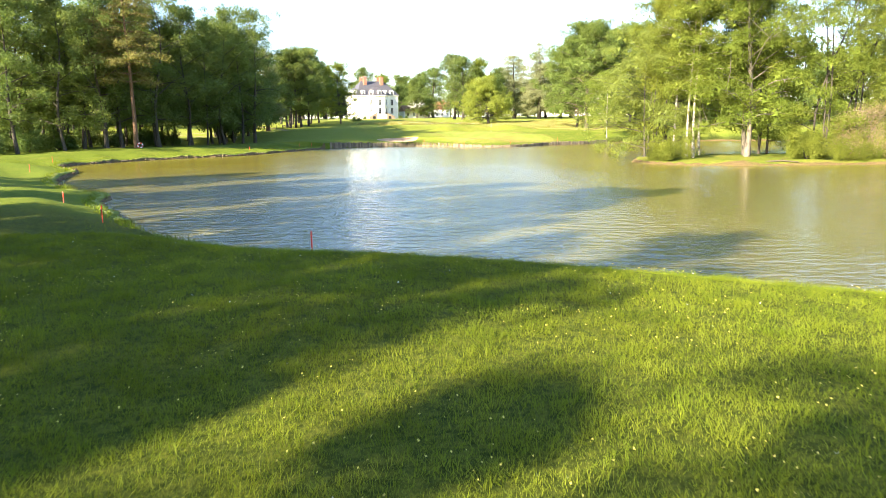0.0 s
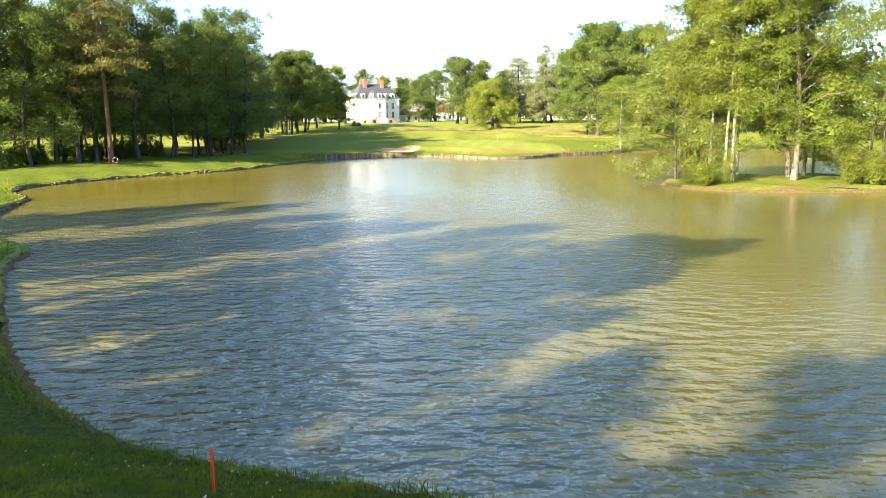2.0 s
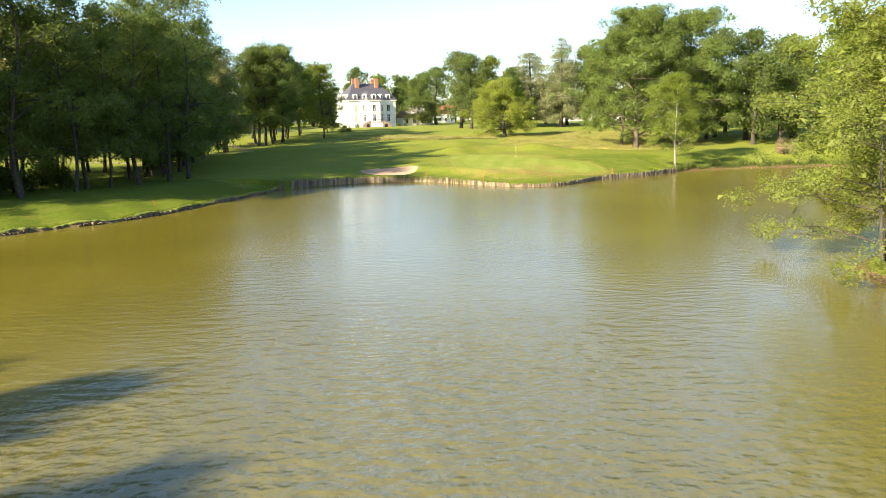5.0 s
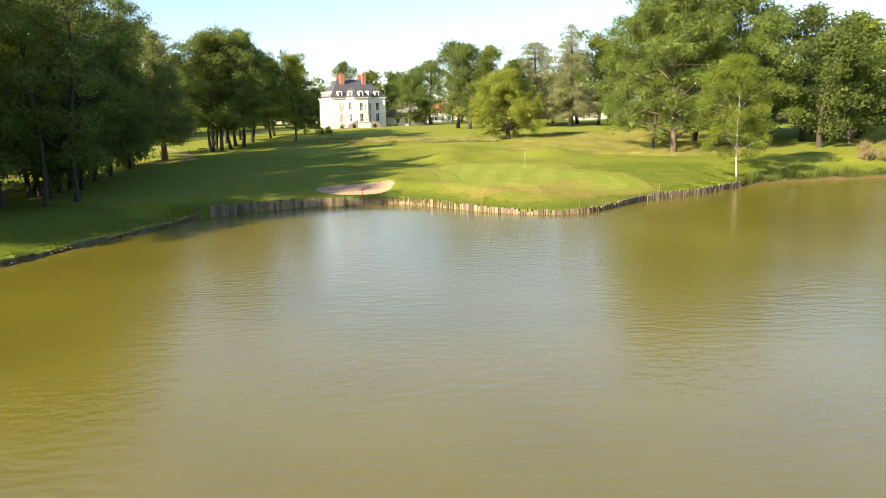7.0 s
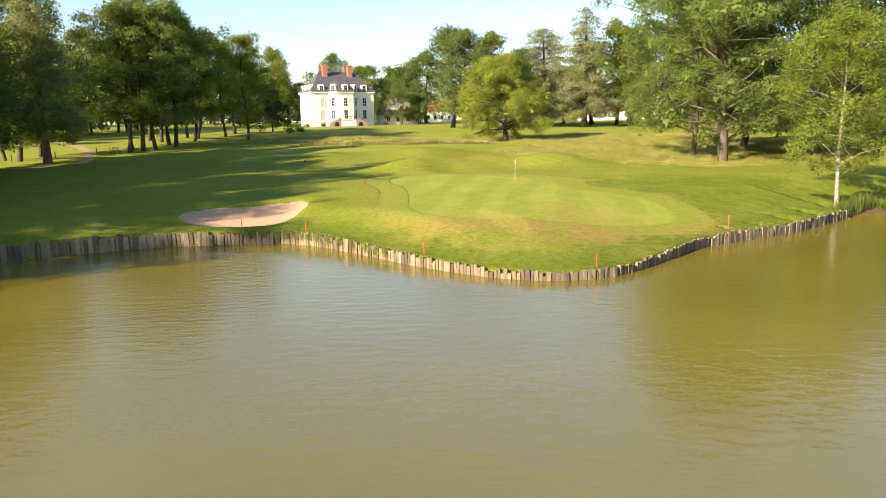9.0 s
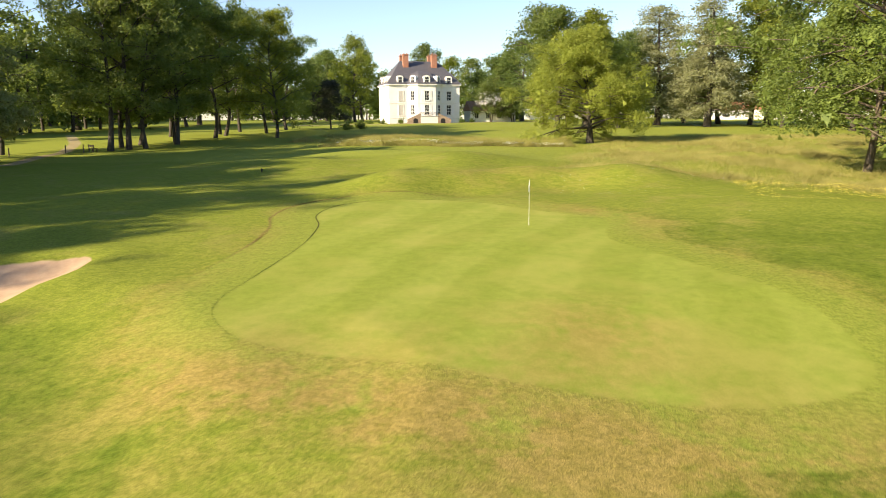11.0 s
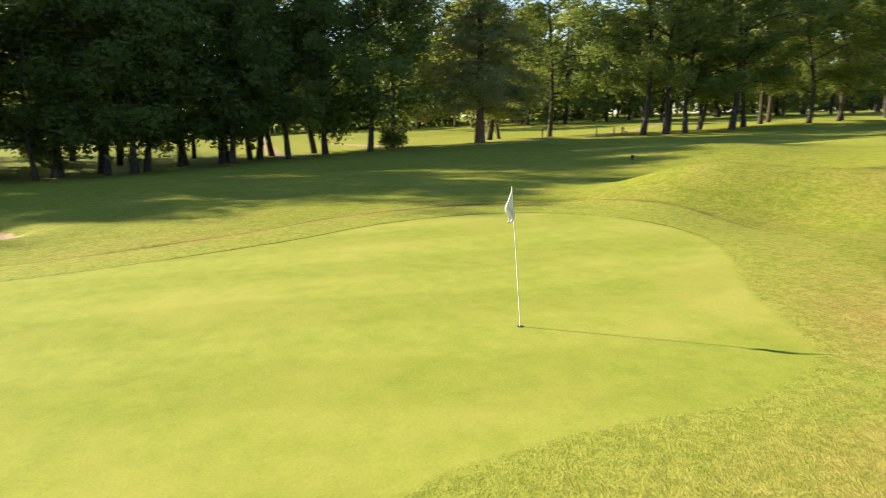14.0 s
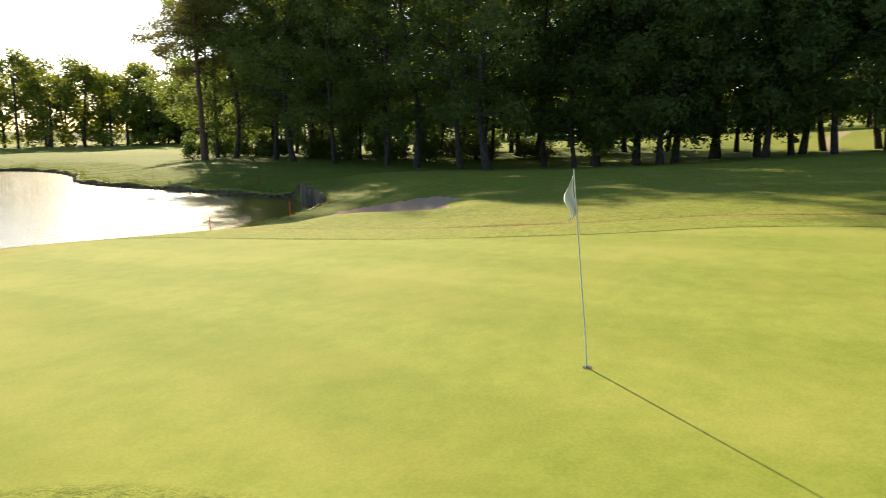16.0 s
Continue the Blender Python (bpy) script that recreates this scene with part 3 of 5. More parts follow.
def broadleaf(name, seed, height, spread, bare, count, leaf, leaf_mat, bark, label, thick=0.3, clump=1.5, limbs=16, stems=1, droop=0.0, top=0.75, at=(0, 0), flat=0.75, bend=1.0, heart=5, limb=0.55):
    """A broad-leaved tree: trunk, limbs and twigs, with leaf clumps at their ends. bare: the height at which the crown starts."""
    rng = np.random.default_rng(seed)
    tree = new(name)
    wood, clumps = Wood(), []
    for stem in range(stems):
        lean = rng.normal(size=2) * (0.03 if stems == 1 else 0.10) * height * bend
        foot = rng.normal(size=2) * (0 if stems == 1 else 0.45)
        u = np.linspace(0, 1, 9)
        bow = rng.normal(size=(2, 2)) * 0.018 * height * bend
        line = np.stack([foot[k] + lean[k] * u**1.3 + bow[k, 0] * np.sin(u * 3.1) + bow[k, 1] * np.sin(u * 6.3) for k in (0, 1)] + [u * height * 0.93 - 0.25], 1)
        r0 = thick * (1 if stems == 1 else 0.62) * (0.85 + 0.3 * rng.random())
        rad = r0 * (1 - u) ** 0.8 + 0.02
        rad[0] *= 1.3
        wood.limb(line, rad, 8)
        n = max(4, limbs // stems)
        for i in range(n):
            f = (i + rng.random() * 0.8) / n
            z = bare + (height * 0.93 - bare) * f**0.9
            start = np.array([np.interp(z, line[:, 2], line[:, k]) for k in range(3)])
            wide = spread * (np.sin(np.pi * np.clip(0.16 + 0.80 * f, 0, 1) ** top) ** 0.75) * (0.7 + 0.45 * rng.random())
            az = i * 2.4 + rng.random() * 1.2 + stem * 2
            rise = (0.15 + 0.75 * f + 0.15 * rng.normal()) - droop
            out = np.array([np.cos(az), np.sin(az), rise])
            mid = start + out * wide * 0.5 + [0, 0, 0.08 * wide]
            end = start + np.array([np.cos(az) * wide, np.sin(az) * wide, rise * wide * (0.95 - 0.9 * droop)])
            rl = np.interp(z, line[:, 2], rad) * limb
            wood.limb([start, mid, end], [rl, rl * 0.6, 0.02], 5)
            clumps.append((end, clump * (0.7 + 0.5 * rng.random())))
            clumps.append((mid + rng.normal(size=3) * 0.5, clump * (0.55 + 0.4 * rng.random())))
            for _ in range(3):
                g = 0.35 + 0.6 * rng.random()
                s2 = start + (end - start) * g
                e2 = s2 + rng.normal(size=3) * [1, 1, 0.55] * wide * 0.34 + [0, 0, 0.1 * wide * (1 - 4 * droop)]
                wood.limb([s2, (s2 + e2) / 2 + rng.normal(size=3) * 0.12, e2], [rl * 0.35, rl * 0.25, 0.012], 4)
                clumps.append((e2, clump * (0.5 + 0.5 * rng.random())))
        clumps.append((line[-1], clump * 0.9))
    part("trunk", wood.mesh("trunk", bark), tree)
    spots, ways = crown_points(rng, clumps, count, flat, 0.6)
    sizes = leaf * (0.6 + 0.8 * rng.random(count))
    if heart:
        more = hearts(rng, clumps, heart, flat)
        spots, ways, sizes = np.concatenate([spots, more[0]]), np.concatenate([ways, more[1]]), np.concatenate([sizes, more[2]])
    part("crown", leaves("crown", spots, ways, sizes, leaf_mat, rng), tree)
    tree.location = (*at, ground_z(*at))
    return tagged(tree, label, "tree")


def conifer(name, seed, height, spread, bare, count, leaf, leaf_mat, bark, label, thick=0.35, tiers=14, droop=0.1, power=0.8, at=(0, 0), crown_top=1.0, gaps=0.15, boughs=4, plump=1.0):
    """A tree with a straight trunk and flat plates of needles in tiers."""
    rng = np.random.default_rng(seed)
    tree = new(name)
    wood, clumps = Wood(), []
    u = np.linspace(0, 1, 8)
    lean = rng.normal(size=2) * 0.02 * height
    line = np.stack([lean[0] * u + 0.1 * np.sin(5 * u), lean[1] * u, u * height - 0.25], 1)
    rad = thick * (1 - u) ** 0.75 + 0.03
    rad[0] *= 1.35
    wood.limb(line, rad, 9)
    for i in range(tiers):
        f = (i + 0.3 * rng.random()) / tiers
        z = bare + (height - bare) * f
        for k in range(boughs):
            if rng.random() < gaps:
                continue
            az = i * 1.3 + k * 6.283 / boughs + rng.normal() * 0.3
            wide = spread * ((1 - f) ** power * crown_top + 0.08) * (0.65 + 0.5 * rng.random())
            start = np.array([np.interp(z, line[:, 2], line[:, c]) for c in range(3)])
            end = start + [np.cos(az) * wide, np.sin(az) * wide, -droop * wide + 0.3 * rng.normal()]
            mid = (start + end) / 2 + [0, 0, 0.12 * wide]
            wood.limb([start, mid, end], [np.interp(z, line[:, 2], rad) * 0.35 + 0.02, 0.05, 0.015], 4)
            for g in np.linspace(0.35, 1, max(2, int(wide / 0.9))):
                spot = start + (end - start) * g + rng.normal(size=3) * [0.35, 0.35, 0.12] + [0, 0, 0.1 * wide * (1 - g)]
                clumps.append((spot, (0.55 + 0.35 * rng.random() + 0.06 * wide) * plump))
    clumps.append((line[-1] - [0, 0, 0.4], 0.6))
    part("trunk", wood.mesh("trunk", bark), tree)
    spots, ways = crown_points(rng, clumps, count, 0.38, 0.1)
    part("crown", leaves("crown", spots, ways, leaf * (0.6 + 0.8 * rng.random(count)), leaf_mat, rng, 0.4), tree)
    tree.location = (*at, ground_z(*at))
    return tagged(tree, label, "tree")


def shrub(name, seed, wide, high, count, leaf, leaf_mat, label, at=(0, 0), stems=7, category="bush"):
    rng = np.random.default_rng(seed)
    bush = new(name)
    wood, clumps = Wood(), []
    for i in range(stems):
        az = i * 2.4 + rng.random()
        reach = wide * (0.25 + 0.75 * rng.random())
        end = np.array([np.cos(az) * reach, np.sin(az) * reach, high * (0.45 + 0.5 * rng.random())])
        wood.limb([(0, 0, -0.1), end * [0.4, 0.4, 0.6], end], [0.05, 0.035, 0.01], 4)
        clumps += [(end, 0.32 * high * (0.7 + 0.5 * rng.random())), (end * [0.7, 0.7, 0.55], 0.33 * high * (0.7 + 0.5 * rng.random())), (end * [0.95, 0.95, 0.3], 0.28 * high)]
    part("stem", wood.mesh("stem", M_BARK), bush)
    spots, ways = crown_points(rng, clumps, count, 0.85, 0.3)
    spots[:, 2] = np.abs(spots[:, 2]) + 0.02
    part("crown", leaves("crown", spots, ways, leaf * (0.6 + 0.8 * rng.random(count)), leaf_mat, rng), bush)
    bush.location = (*at, ground_z(*at))
    return tagged(bush, label, category)


def put(proto, x, y, turn=0.0, size=1.0, tall=None, sink=0.0):
    m = Matrix.LocRotScale((x, y, ground_z(x, y) - sink), Euler((0, 0, radians(turn))), (size, size, tall or size))
    return copy_thing(proto, m)


def scattered(proto, spots, group, seed, low=0.85, high=1.15):
    """The first stands where it was built; the others are copies with their own turn and size."""
    rng = np.random.default_rng(seed)
    tagged(proto, group=group)
    x, y = spots[0]
    proto.location = (x, y, ground_z(x, y))
    for x, y in spots[1:]:
        put(proto, x, y, rng.random() * 360, low + (high - low) * rng.random(), low + (high - low) * rng.random())


# ---- woods ----
def wood_spots(seed, ax, ay, bx, by, depth, count, apart):
    """Uneven places in a strip to the left of the line a to b."""
    rng = np.random.default_rng(seed)
    a, b = np.array([ax, ay]), np.array([bx, by])
    way = (b - a) / np.linalg.norm(b - a)
    off = np.array([-way[1], way[0]])
    spots = []
    for _ in range(count * 30):
        p = a + (b - a) * rng.random() + off * depth * rng.random()
        if all(np.hypot(*(p - q)) > apart for q in spots):
            spots.append(p)
        if len(spots) == count:
            break
    return [tuple(p) for p in spots]


WOOD_LABEL = "tall dark-green oak with bare lower trunk in the wood"
oaks = [
    broadleaf("oak_tree", 11, 25.0, 6.4, 3.2, 6600, 0.40, M_OAK, M_BARK, WOOD_LABEL, 0.22, 1.45, 18, heart=2),
    broadleaf("oak_tree", 12, 26, 6.8, 3.4, 6600, 0.40, M_OAK, M_BARK, WOOD_LABEL, 0.25, 1.5, 19, heart=2),
    broadleaf("oak_tree", 14, 24, 6.2, 3.0, 6600, 0.40, M_OAK, M_BARK, "tall dark-green hornbeam at the edge of the wood", 0.19, 1.45, 18, heart=2),
]
low_oaks = [
    broadleaf("oak_tree", 13, 23, 5.4, 3.2, 1500, 0.66, M_OAK, M_BARK, "tall slender oak inside the wood", 0.2, 1.6, 20, heart=1),
    broadleaf("oak_tree", 15, 22, 5.2, 3.6, 1500, 0.66, M_OAK, M_BARK, "dense dark-green oak inside the wood", 0.18, 1.6, 20, heart=1),
]
front = [(-62.5, -47), (-58.5, -42), (-55.8, -35.4), (-57, -30), (-52.5, -25), (-55, -19.5), (-50.4, -20), (-48.7, -17), (-54.5, -11), (-56, -6), (-56.5, -3), (-60.5, 0.5), (-56.5, 9), (-57, 17), (-62.2, 4.5), (-60.1, 6.2),
         (-63.1, 13.1), (-66, -38), (-67, -50), (-73, -55), (-80, -52), (-88, -58), (-64, 9), (-65, -22), (-66, -5), (-57.5, -10), (-54.5, -29), (-58.8, -6.5), (-59, 3.5), (-60.5, -38), (-58, -14.5), (-62.5, -52.5), (-66, -58), (-70, -63), (-74, -61), (-66, 36), (-64.5, 42), (-62, 32.5)]
back = [p for p in wood_spots(3, -64, -72, -65, 2, 20, 42, 3.7) if p[1] > 1.3 - 0.80 * (7.4 - p[0]) and (p[1] < -44 or int(p[0] * 7) % 2)]
for i, proto in enumerate(oaks):
    scattered(proto, front[i::3], "trees of the wood by the pond", 20 + i, 0.86, 1.02)
for i, proto in enumerate(low_oaks):
    scattered(proto, back[i::2], "trees inside the wood", 25 + i, 0.88, 1.12)
under = shrub("bush", 29, 2.0, 2.4, 1500, 0.3, M_BUSH, "dark leafy bush in the undergrowth of the wood")
scattered(under, [(-66, -44), (-64.5, -33), (-68, -36), (-70, -52), (-72, -46), (-61.5, -27.5), (-58.6, 20), (-69, -51), (-70, -28), (-66, -24), (-74, -33), (-68, -18), (-77, -42), (-72, -12), (-63.5, -38), (-75, -58), (-79, -50), (-81, -62), (-70, -60), (-78, -27), (-74, -20), (-71, -56), (-72, -66), (-75, -64)], "undergrowth of the wood", 28, 0.7, 1.3)
# the darker bush leaves carry the shade that lies on the wood's edge
edge_tree = broadleaf("hornbeam_tree", 35, 17, 5.6, 1.4, 11000, 0.42, M_BUSH, M_BARK, "hornbeam with low boughs, its leaves darkened for the shade at the wood's edge", 0.24, 1.7, 24, 1, 0.08, 0.55)
scattered(edge_tree, [(-58.5, 13), (-60.5, 20.5), (-60, 7), (-59.5, 0), (-54.5, -4), (-56.5, -9.5), (-56.5, 4)], "hornbeams at the wood's edge", 36, 0.9, 1.1)
clump_spots = [(-53.7, 47.0), (-51.1, 50.5), (-52.6, 49.2), (-55.5, 52), (-50, 56), (-56, 57), (-53, 61), (-51.7, 70), (-57, 68), (-54, 78), (-58, 84), (-52, 90), (-60, 96), (-54, 104), (-62, 75)]
grove = [broadleaf("oak_tree", 31, 21.5, 7.3, 4.0, 8200, 0.40, M_OAK, M_BARK, "slender oak with dark bare trunks in a small grove", 0.27, 1.5, 17),
         broadleaf("oak_tree", 32, 20.0, 7.1, 3.2, 8200, 0.40, M_OAK, M_BARK, "tall oak with leafy boughs in a small grove", 0.24, 1.5, 17)]
for i, proto in enumerate(grove):
    scattered(proto, clump_spots[i::2], "trees of the grove", 40 + i, 0.86, 1.06)

broadleaf("maple_tree", 33, 19.0, 5.4, 1.8, 15000, 0.27, M_LIME, M_BARK, "bright yellow-green maple at the end of the grove", 0.24, 1.35, 30, 1, 0.0, 0.65, (-42.3, 71.5))
pine = conifer("pine_tree", 51, 26, 6.0, 9.5, 9000, 0.42, M_PINE, M_PINEBARK, "tall Scots pine with orange bark at the water", 0.29, 14, 0.06, 0.5, (-57.8, -53.1), 0.9, 0.12, 5, 1.25)
fir = conifer("fir_tree", 52, 21, 6.0, 3.2, 19000, 0.46, M_FIR, M_PINEBARK, "dusky fir with level boughs and reddish trunk", 0.42, 16, 0.12, 0.6, (-56, 28.3), 0.9, 0.1, 5, 1.4)
cedar = conifer("cedar_tree", 53, 28.5, 8.5, 3, 17000, 0.62, M_CEDAR, M_BARK, "great grey-green cedar with level plates of needles", 0.6, 20, 0.16, 0.62, (28.5, 118), 0.85, 0.05, 6, 1.8)
conifer("cedar_tree", 54, 25, 8.8, 4, 14000, 0.62, M_CEDAR, M_BARK, "spreading cedar beside a taller one", 0.6, 15, 0.0, 0.35, (20, 128), 0.85, 0.08, 5, 1.9)

# single trees round the green
broadleaf("round_tree", 61, 13.4, 7.6, 1.5, 74000, 0.215, M_CHESTNUT, M_BARK, "round yellow-green tree on a short leaning trunk", 0.40, 1.5, 54, 1, 0.12, 0.5, (4.3, 61.2), heart=8, limb=0.42)
broadleaf("oak_tree", 62, 26, 9.8, 2.2, 84000, 0.23, M_OLDOAK, M_PALEBARK, "huge old oak with a thick pale trunk", 0.42, 1.8, 54, 1, 0.0, 0.7, (26.2, 21.6), bend=0.5, heart=9)
broadleaf("oak_tree", 63, 26, 9.0, 2.0, 34000, 0.36, M_OLDOAK, M_PALEBARK, "tall oak close behind the old one", 0.34, 1.9, 36, 1, 0.0, 0.7, (38, 26), heart=8)
broadleaf("oak_tree", 64, 23, 8.0, 2.0, 46000, 0.24, M_OLDOAK, M_PALEBARK, "tall oak beside the old one", 0.3, 1.7, 36, 1, 0.0, 0.7, (25.0, 28.5), bend=0.4, heart=9)
broadleaf("birch_tree", 65, 14.8, 4.4, 2.4, 24000, 0.18, M_LIME, M_BIRCH, "airy yellow-green birch with white trunk by the water", 0.15, 1.05, 30, 1, -0.12, 0.62, (24.6, -6.4), bend=0.5, heart=2, limb=0.26)

far = [broadleaf("park_tree", 71, 23.5, 7.2, 3.0, 3600, 0.66, M_OAK, M_BARK, "full-grown park tree behind the fairway", 0.5, 2.0, 22),
       broadleaf("park_tree", 72, 22.5, 7.0, 2.5, 3600, 0.66, M_LIME, M_BARK, "bright green park tree behind the fairway", 0.5, 1.9, 22),
       broadleaf("park_tree", 73, 16, 5.5, 2.0, 3000, 0.60, M_OAK, M_BARK, "smaller dark park tree", 0.4, 1.7, 20)]
east = [(-1, 117), (5, 121), (11, 114), (14, 134), (38, 125), (28, 145), (34, 136), (45, 142), (41, 112), (44, 132), (52, 120), (47, 95), (56, 84), (44, 70), (60, 62), (52, 48), (66, 40), (58, 28), (74, 24), (64, 12), (80, 8),
        (72, 56), (85, 30), (64, 100), (72, 118), (36, 40), (46, 38), (-4, 126), (62, 150), (78, 140), (90, 60), (95, 15), (49, 21), (54, 36), (68, 24), (62, 48)]
north = [(-75, 190), (-66, 200), (-58, 206), (-48, 212), (-38, 208), (-28, 214), (-18, 206), (-62, 178), (-70, 165), (-92, 140), (-100, 128), (-96, 116), (-100, 104), (-84, 170), (-18, 185), (-12, 178),
         (-20, 232), (2, 236), (12, 226), (24, 232), (-90, 130), (-92, 150)]
spots = east + north
for i, proto in enumerate(far):
    scattered(proto, spots[i::3], "park trees", 80 + i, 0.85, 1.15)


def far_woods(name, seed, spots, low, high, wide, material, label, each=720, leaf=0.051):
    """Woods on the horizon: many crowns and trunks in one mesh each."""
    rng = np.random.default_rng(seed)
    wood, clumps = Wood(), []
    for x, y in spots:
        z, h, w = ground_z(x, y), rng.uniform(low, high), wide * rng.uniform(0.8, 1.25)
        lean = rng.normal(size=2) * 0.8
        wood.limb([(x, y, z - 0.3), (x + lean[0] * 0.5, y + lean[1] * 0.5, z + h * 0.45), (x + lean[0], y + lean[1], z + h * 0.9)], [0.34, 0.24, 0.05], 6)
        for k in range(26):
            f = rng.random() ** 0.8
            reach = w * math.sin(math.pi * min(0.97, 0.30 + 0.66 * f)) ** 0.7 * rng.uniform(0.45, 1.0)
            az = rng.random() * 6.283
            clumps.append((np.array([x + lean[0] + math.cos(az) * reach, y + lean[1] + math.sin(az) * reach, z + h * (0.05 + 0.9 * f)]), h * rng.uniform(0.055, 0.10)))
    woods = new(name, wood.mesh("trunks", M_BARK))
    tagged(woods, label, "woods", kind="stuff")
    n = int(len(spots) * each)
    at, ways = crown_points(rng, clumps, n, 0.8, 0.4)
    part("foliage", leaves("foliage", at, ways, leaf * high * (0.6 + 0.8 * rng.random(n)), material, rng), woods)


far_woods("far_woods", 91, wood_spots(5, 70, 300, -180, 270, -40, 46, 7), 22, 29, 6.5, M_OAK, "woods on the horizon behind the manor")
far_woods("far_woods", 92, wood_spots(6, -140, 130, -152, -130, -26, 62, 5.0), 17, 23, 6.0, M_OAK, "woods beyond the neighbouring fairway")
far_woods("far_woods", 93, wood_spots(10, -104, 38, -84, 125, 20, 26, 5), 19, 24, 6.0, M_OAK, "trees beyond the grove")
far_woods("far_woods", 94, wood_spots(8, -92, -140, -138, -104, 26, 34, 4.5), 15, 21, 5.0, M_LIME, "light-green trees beyond the far end of the pond")
far_woods("far_woods", 95, wood_spots(7, 140, -120, 118, 300, -40, 40, 9), 18, 25, 7.0, M_OAK, "woods along the far side of the park")

far_woods("far_woods", 96, wood_spots(15, -150, 125, -195, 300, 30, 24, 8), 20, 27, 7.0, M_OAK, "woods beyond the manor's park")
far_woods("undergrowth", 97, wood_spots(16, 112, -10, 66, 190, -12, 30, 5), 5, 9, 6.0, M_BUSH, "dark undergrowth below the trees across the park", 420, 0.11)
far_woods("undergrowth", 87, wood_spots(18, -131, 150, -131, -135, -10, 62, 3.6), 9, 15, 5.0, M_BUSH, "dark undergrowth below the woods beyond the fairway", 420, 0.11)
far_woods("undergrowth", 88, wood_spots(19, -131, 145, -165, 262, 12, 34, 3.6), 9, 15, 5.0, M_BUSH, "dark undergrowth at the foot of the woods", 420, 0.11)
far_woods("undergrowth", 89, wood_spots(17, 60, 262, -150, 250, 12, 34, 5), 9, 15, 6.5, M_BUSH, "dark undergrowth below the woods on the horizon", 420, 0.11)

# limes behind the first bank, whose shade lies on the meadow and the water:
# (across the sunlight, along it, width, height)
shade_rows = [(49.5, -131, 1.0, 1.0), (53.5, -131, 0.9, 1.05), (63.5, -130, 0.85, 1.0), (67.5, -128.5, 1.0, 1.0), (70.3, -127, 0.6, 0.95), (77.2, -126.5, 0.85, 1.05), (82.9, -125.5, 0.95, 1.05), (87.2, -126, 0.85, 1.05),
              (65.5, -137, 0.9, 0.9), (78.5, -138, 0.6, 1.0), (85.5, -139, 0.9, 1.0), (93.5, -144, 0.75, 1.05), (88.5, -145, 0.9, 1.0), (91.5, -148, 0.8, 0.9), (95, -147, 0.85, 1.0),
              (98.0, -150, 0.75, 1.25), (101.4, -150, 0.6, 1.12), (104.7, -150.5, 0.5, 0.87), (102.6, -152.5, 0.6, 0.82)]
shades = broadleaf("lime_tree", 98, 20, 3.6, 3.2, 3800, 0.56, M_LIME, M_BARK, "lime tree on the meadow by the pond", 0.22, 1.05, 18)
tagged(shades, group="limes on the meadow")
for k, (p, a, wide, tall_) in enumerate(shade_rows):
    x, y = 0.679 * p + 0.734 * a, -0.734 * p + 0.679 * a
    m = Matrix.LocRotScale((x, y, ground_z(x, y)), Euler((0, 0, k * 2.3)), (wide, wide, tall_))
    if k:
        copy_thing(shades, m)
    else:
        shades.matrix_world = m

young = broadleaf("lime_tree", 99, 18.5, 3.0, 6.0, 900, 0.42, M_LIME, M_BARK, "young airy lime on the meadow by the pond", 0.14, 0.75, 9)
for k, (p, a, wide, tall_) in enumerate([(107.8, -150, 0.8, 1.0), (110.8, -151, 1.0, 1.02)]):
    x, y = 0.679 * p + 0.734 * a, -0.734 * p + 0.679 * a
    m = Matrix.LocRotScale((x, y, ground_z(x, y)), Euler((0, 0, 1.1 + k * 2.3)), (wide, wide, tall_))
    if k:
        copy_thing(young, m)
    else:
        tagged(young, group="limes on the meadow").matrix_world = m

# the island
ISLE_LABEL = "light-green alder leaning over the island's shore"
alder = broadleaf("alder_tree", 101, 19, 4.6, 1.0, 22000, 0.19, M_LIME, M_BARK, ISLE_LABEL, 0.15, 1.1, 36, 3, 0.05, 0.7, heart=4)
scattered(alder, [(13.4, -79.8), (27, -87.5), (31, -86), (24.5, -80.5), (36, -87), (38, -83)], "alders on the island", 102, 0.9, 1.12)
birch = broadleaf("birch_tree", 103, 21, 3.4, 6.0, 18000, 0.165, M_LIME, M_BIRCH, "tall birch with white trunk on the island", 0.115, 1.0, 28, 1, 0.06, 0.75, bend=0.25, limb=0.35)
scattered(birch, [(13.7, -85.9), (14.4, -86.0), (12.9, -84.0), (16.5, -82)], "birches on the island", 104, 0.92, 1.08)
broadleaf("oak_tree", 105, 23, 6.4, 2.2, 52000, 0.185, M_LIME, M_ALDERBARK, "broad light-green oak with thick trunk on the island", 0.25, 1.4, 40, 1, 0.03, 0.7, (19.9, -86.6), limb=0.42)
broadleaf("oak_tree", 106, 21, 5.4, 3.0, 28000, 0.20, M_LIME, M_ALDERBARK, "oak behind the broad one on the island", 0.22, 1.3, 32, 1, 0.03, 0.7, (21.5, -82.5))
broadleaf("willow_tree", 110, 14.5, 6.8, 0.8, 42000, 0.15, M_WILLOW, M_BARK, "pale green willow leaning out over the water", 0.17, 1.15, 46, 4, 0.12, 0.5, (10.8, -82.6))
thicket = shrub("bush", 107, 2.2, 3.2, 7000, 0.17, M_LIME, "leafy willow bush at the island's edge")
scattered(thicket, [(24.5, -90), (27.5, -91), (11.3, -87.4), (30.5, -90.5), (34, -90)], "willow bushes on the island", 108)
shrub("bush", 109, 2.2, 5.0, 8000, 0.12, M_TWIG, "brown half-dead bush at the island's edge", (29.6, -90.8), 16)


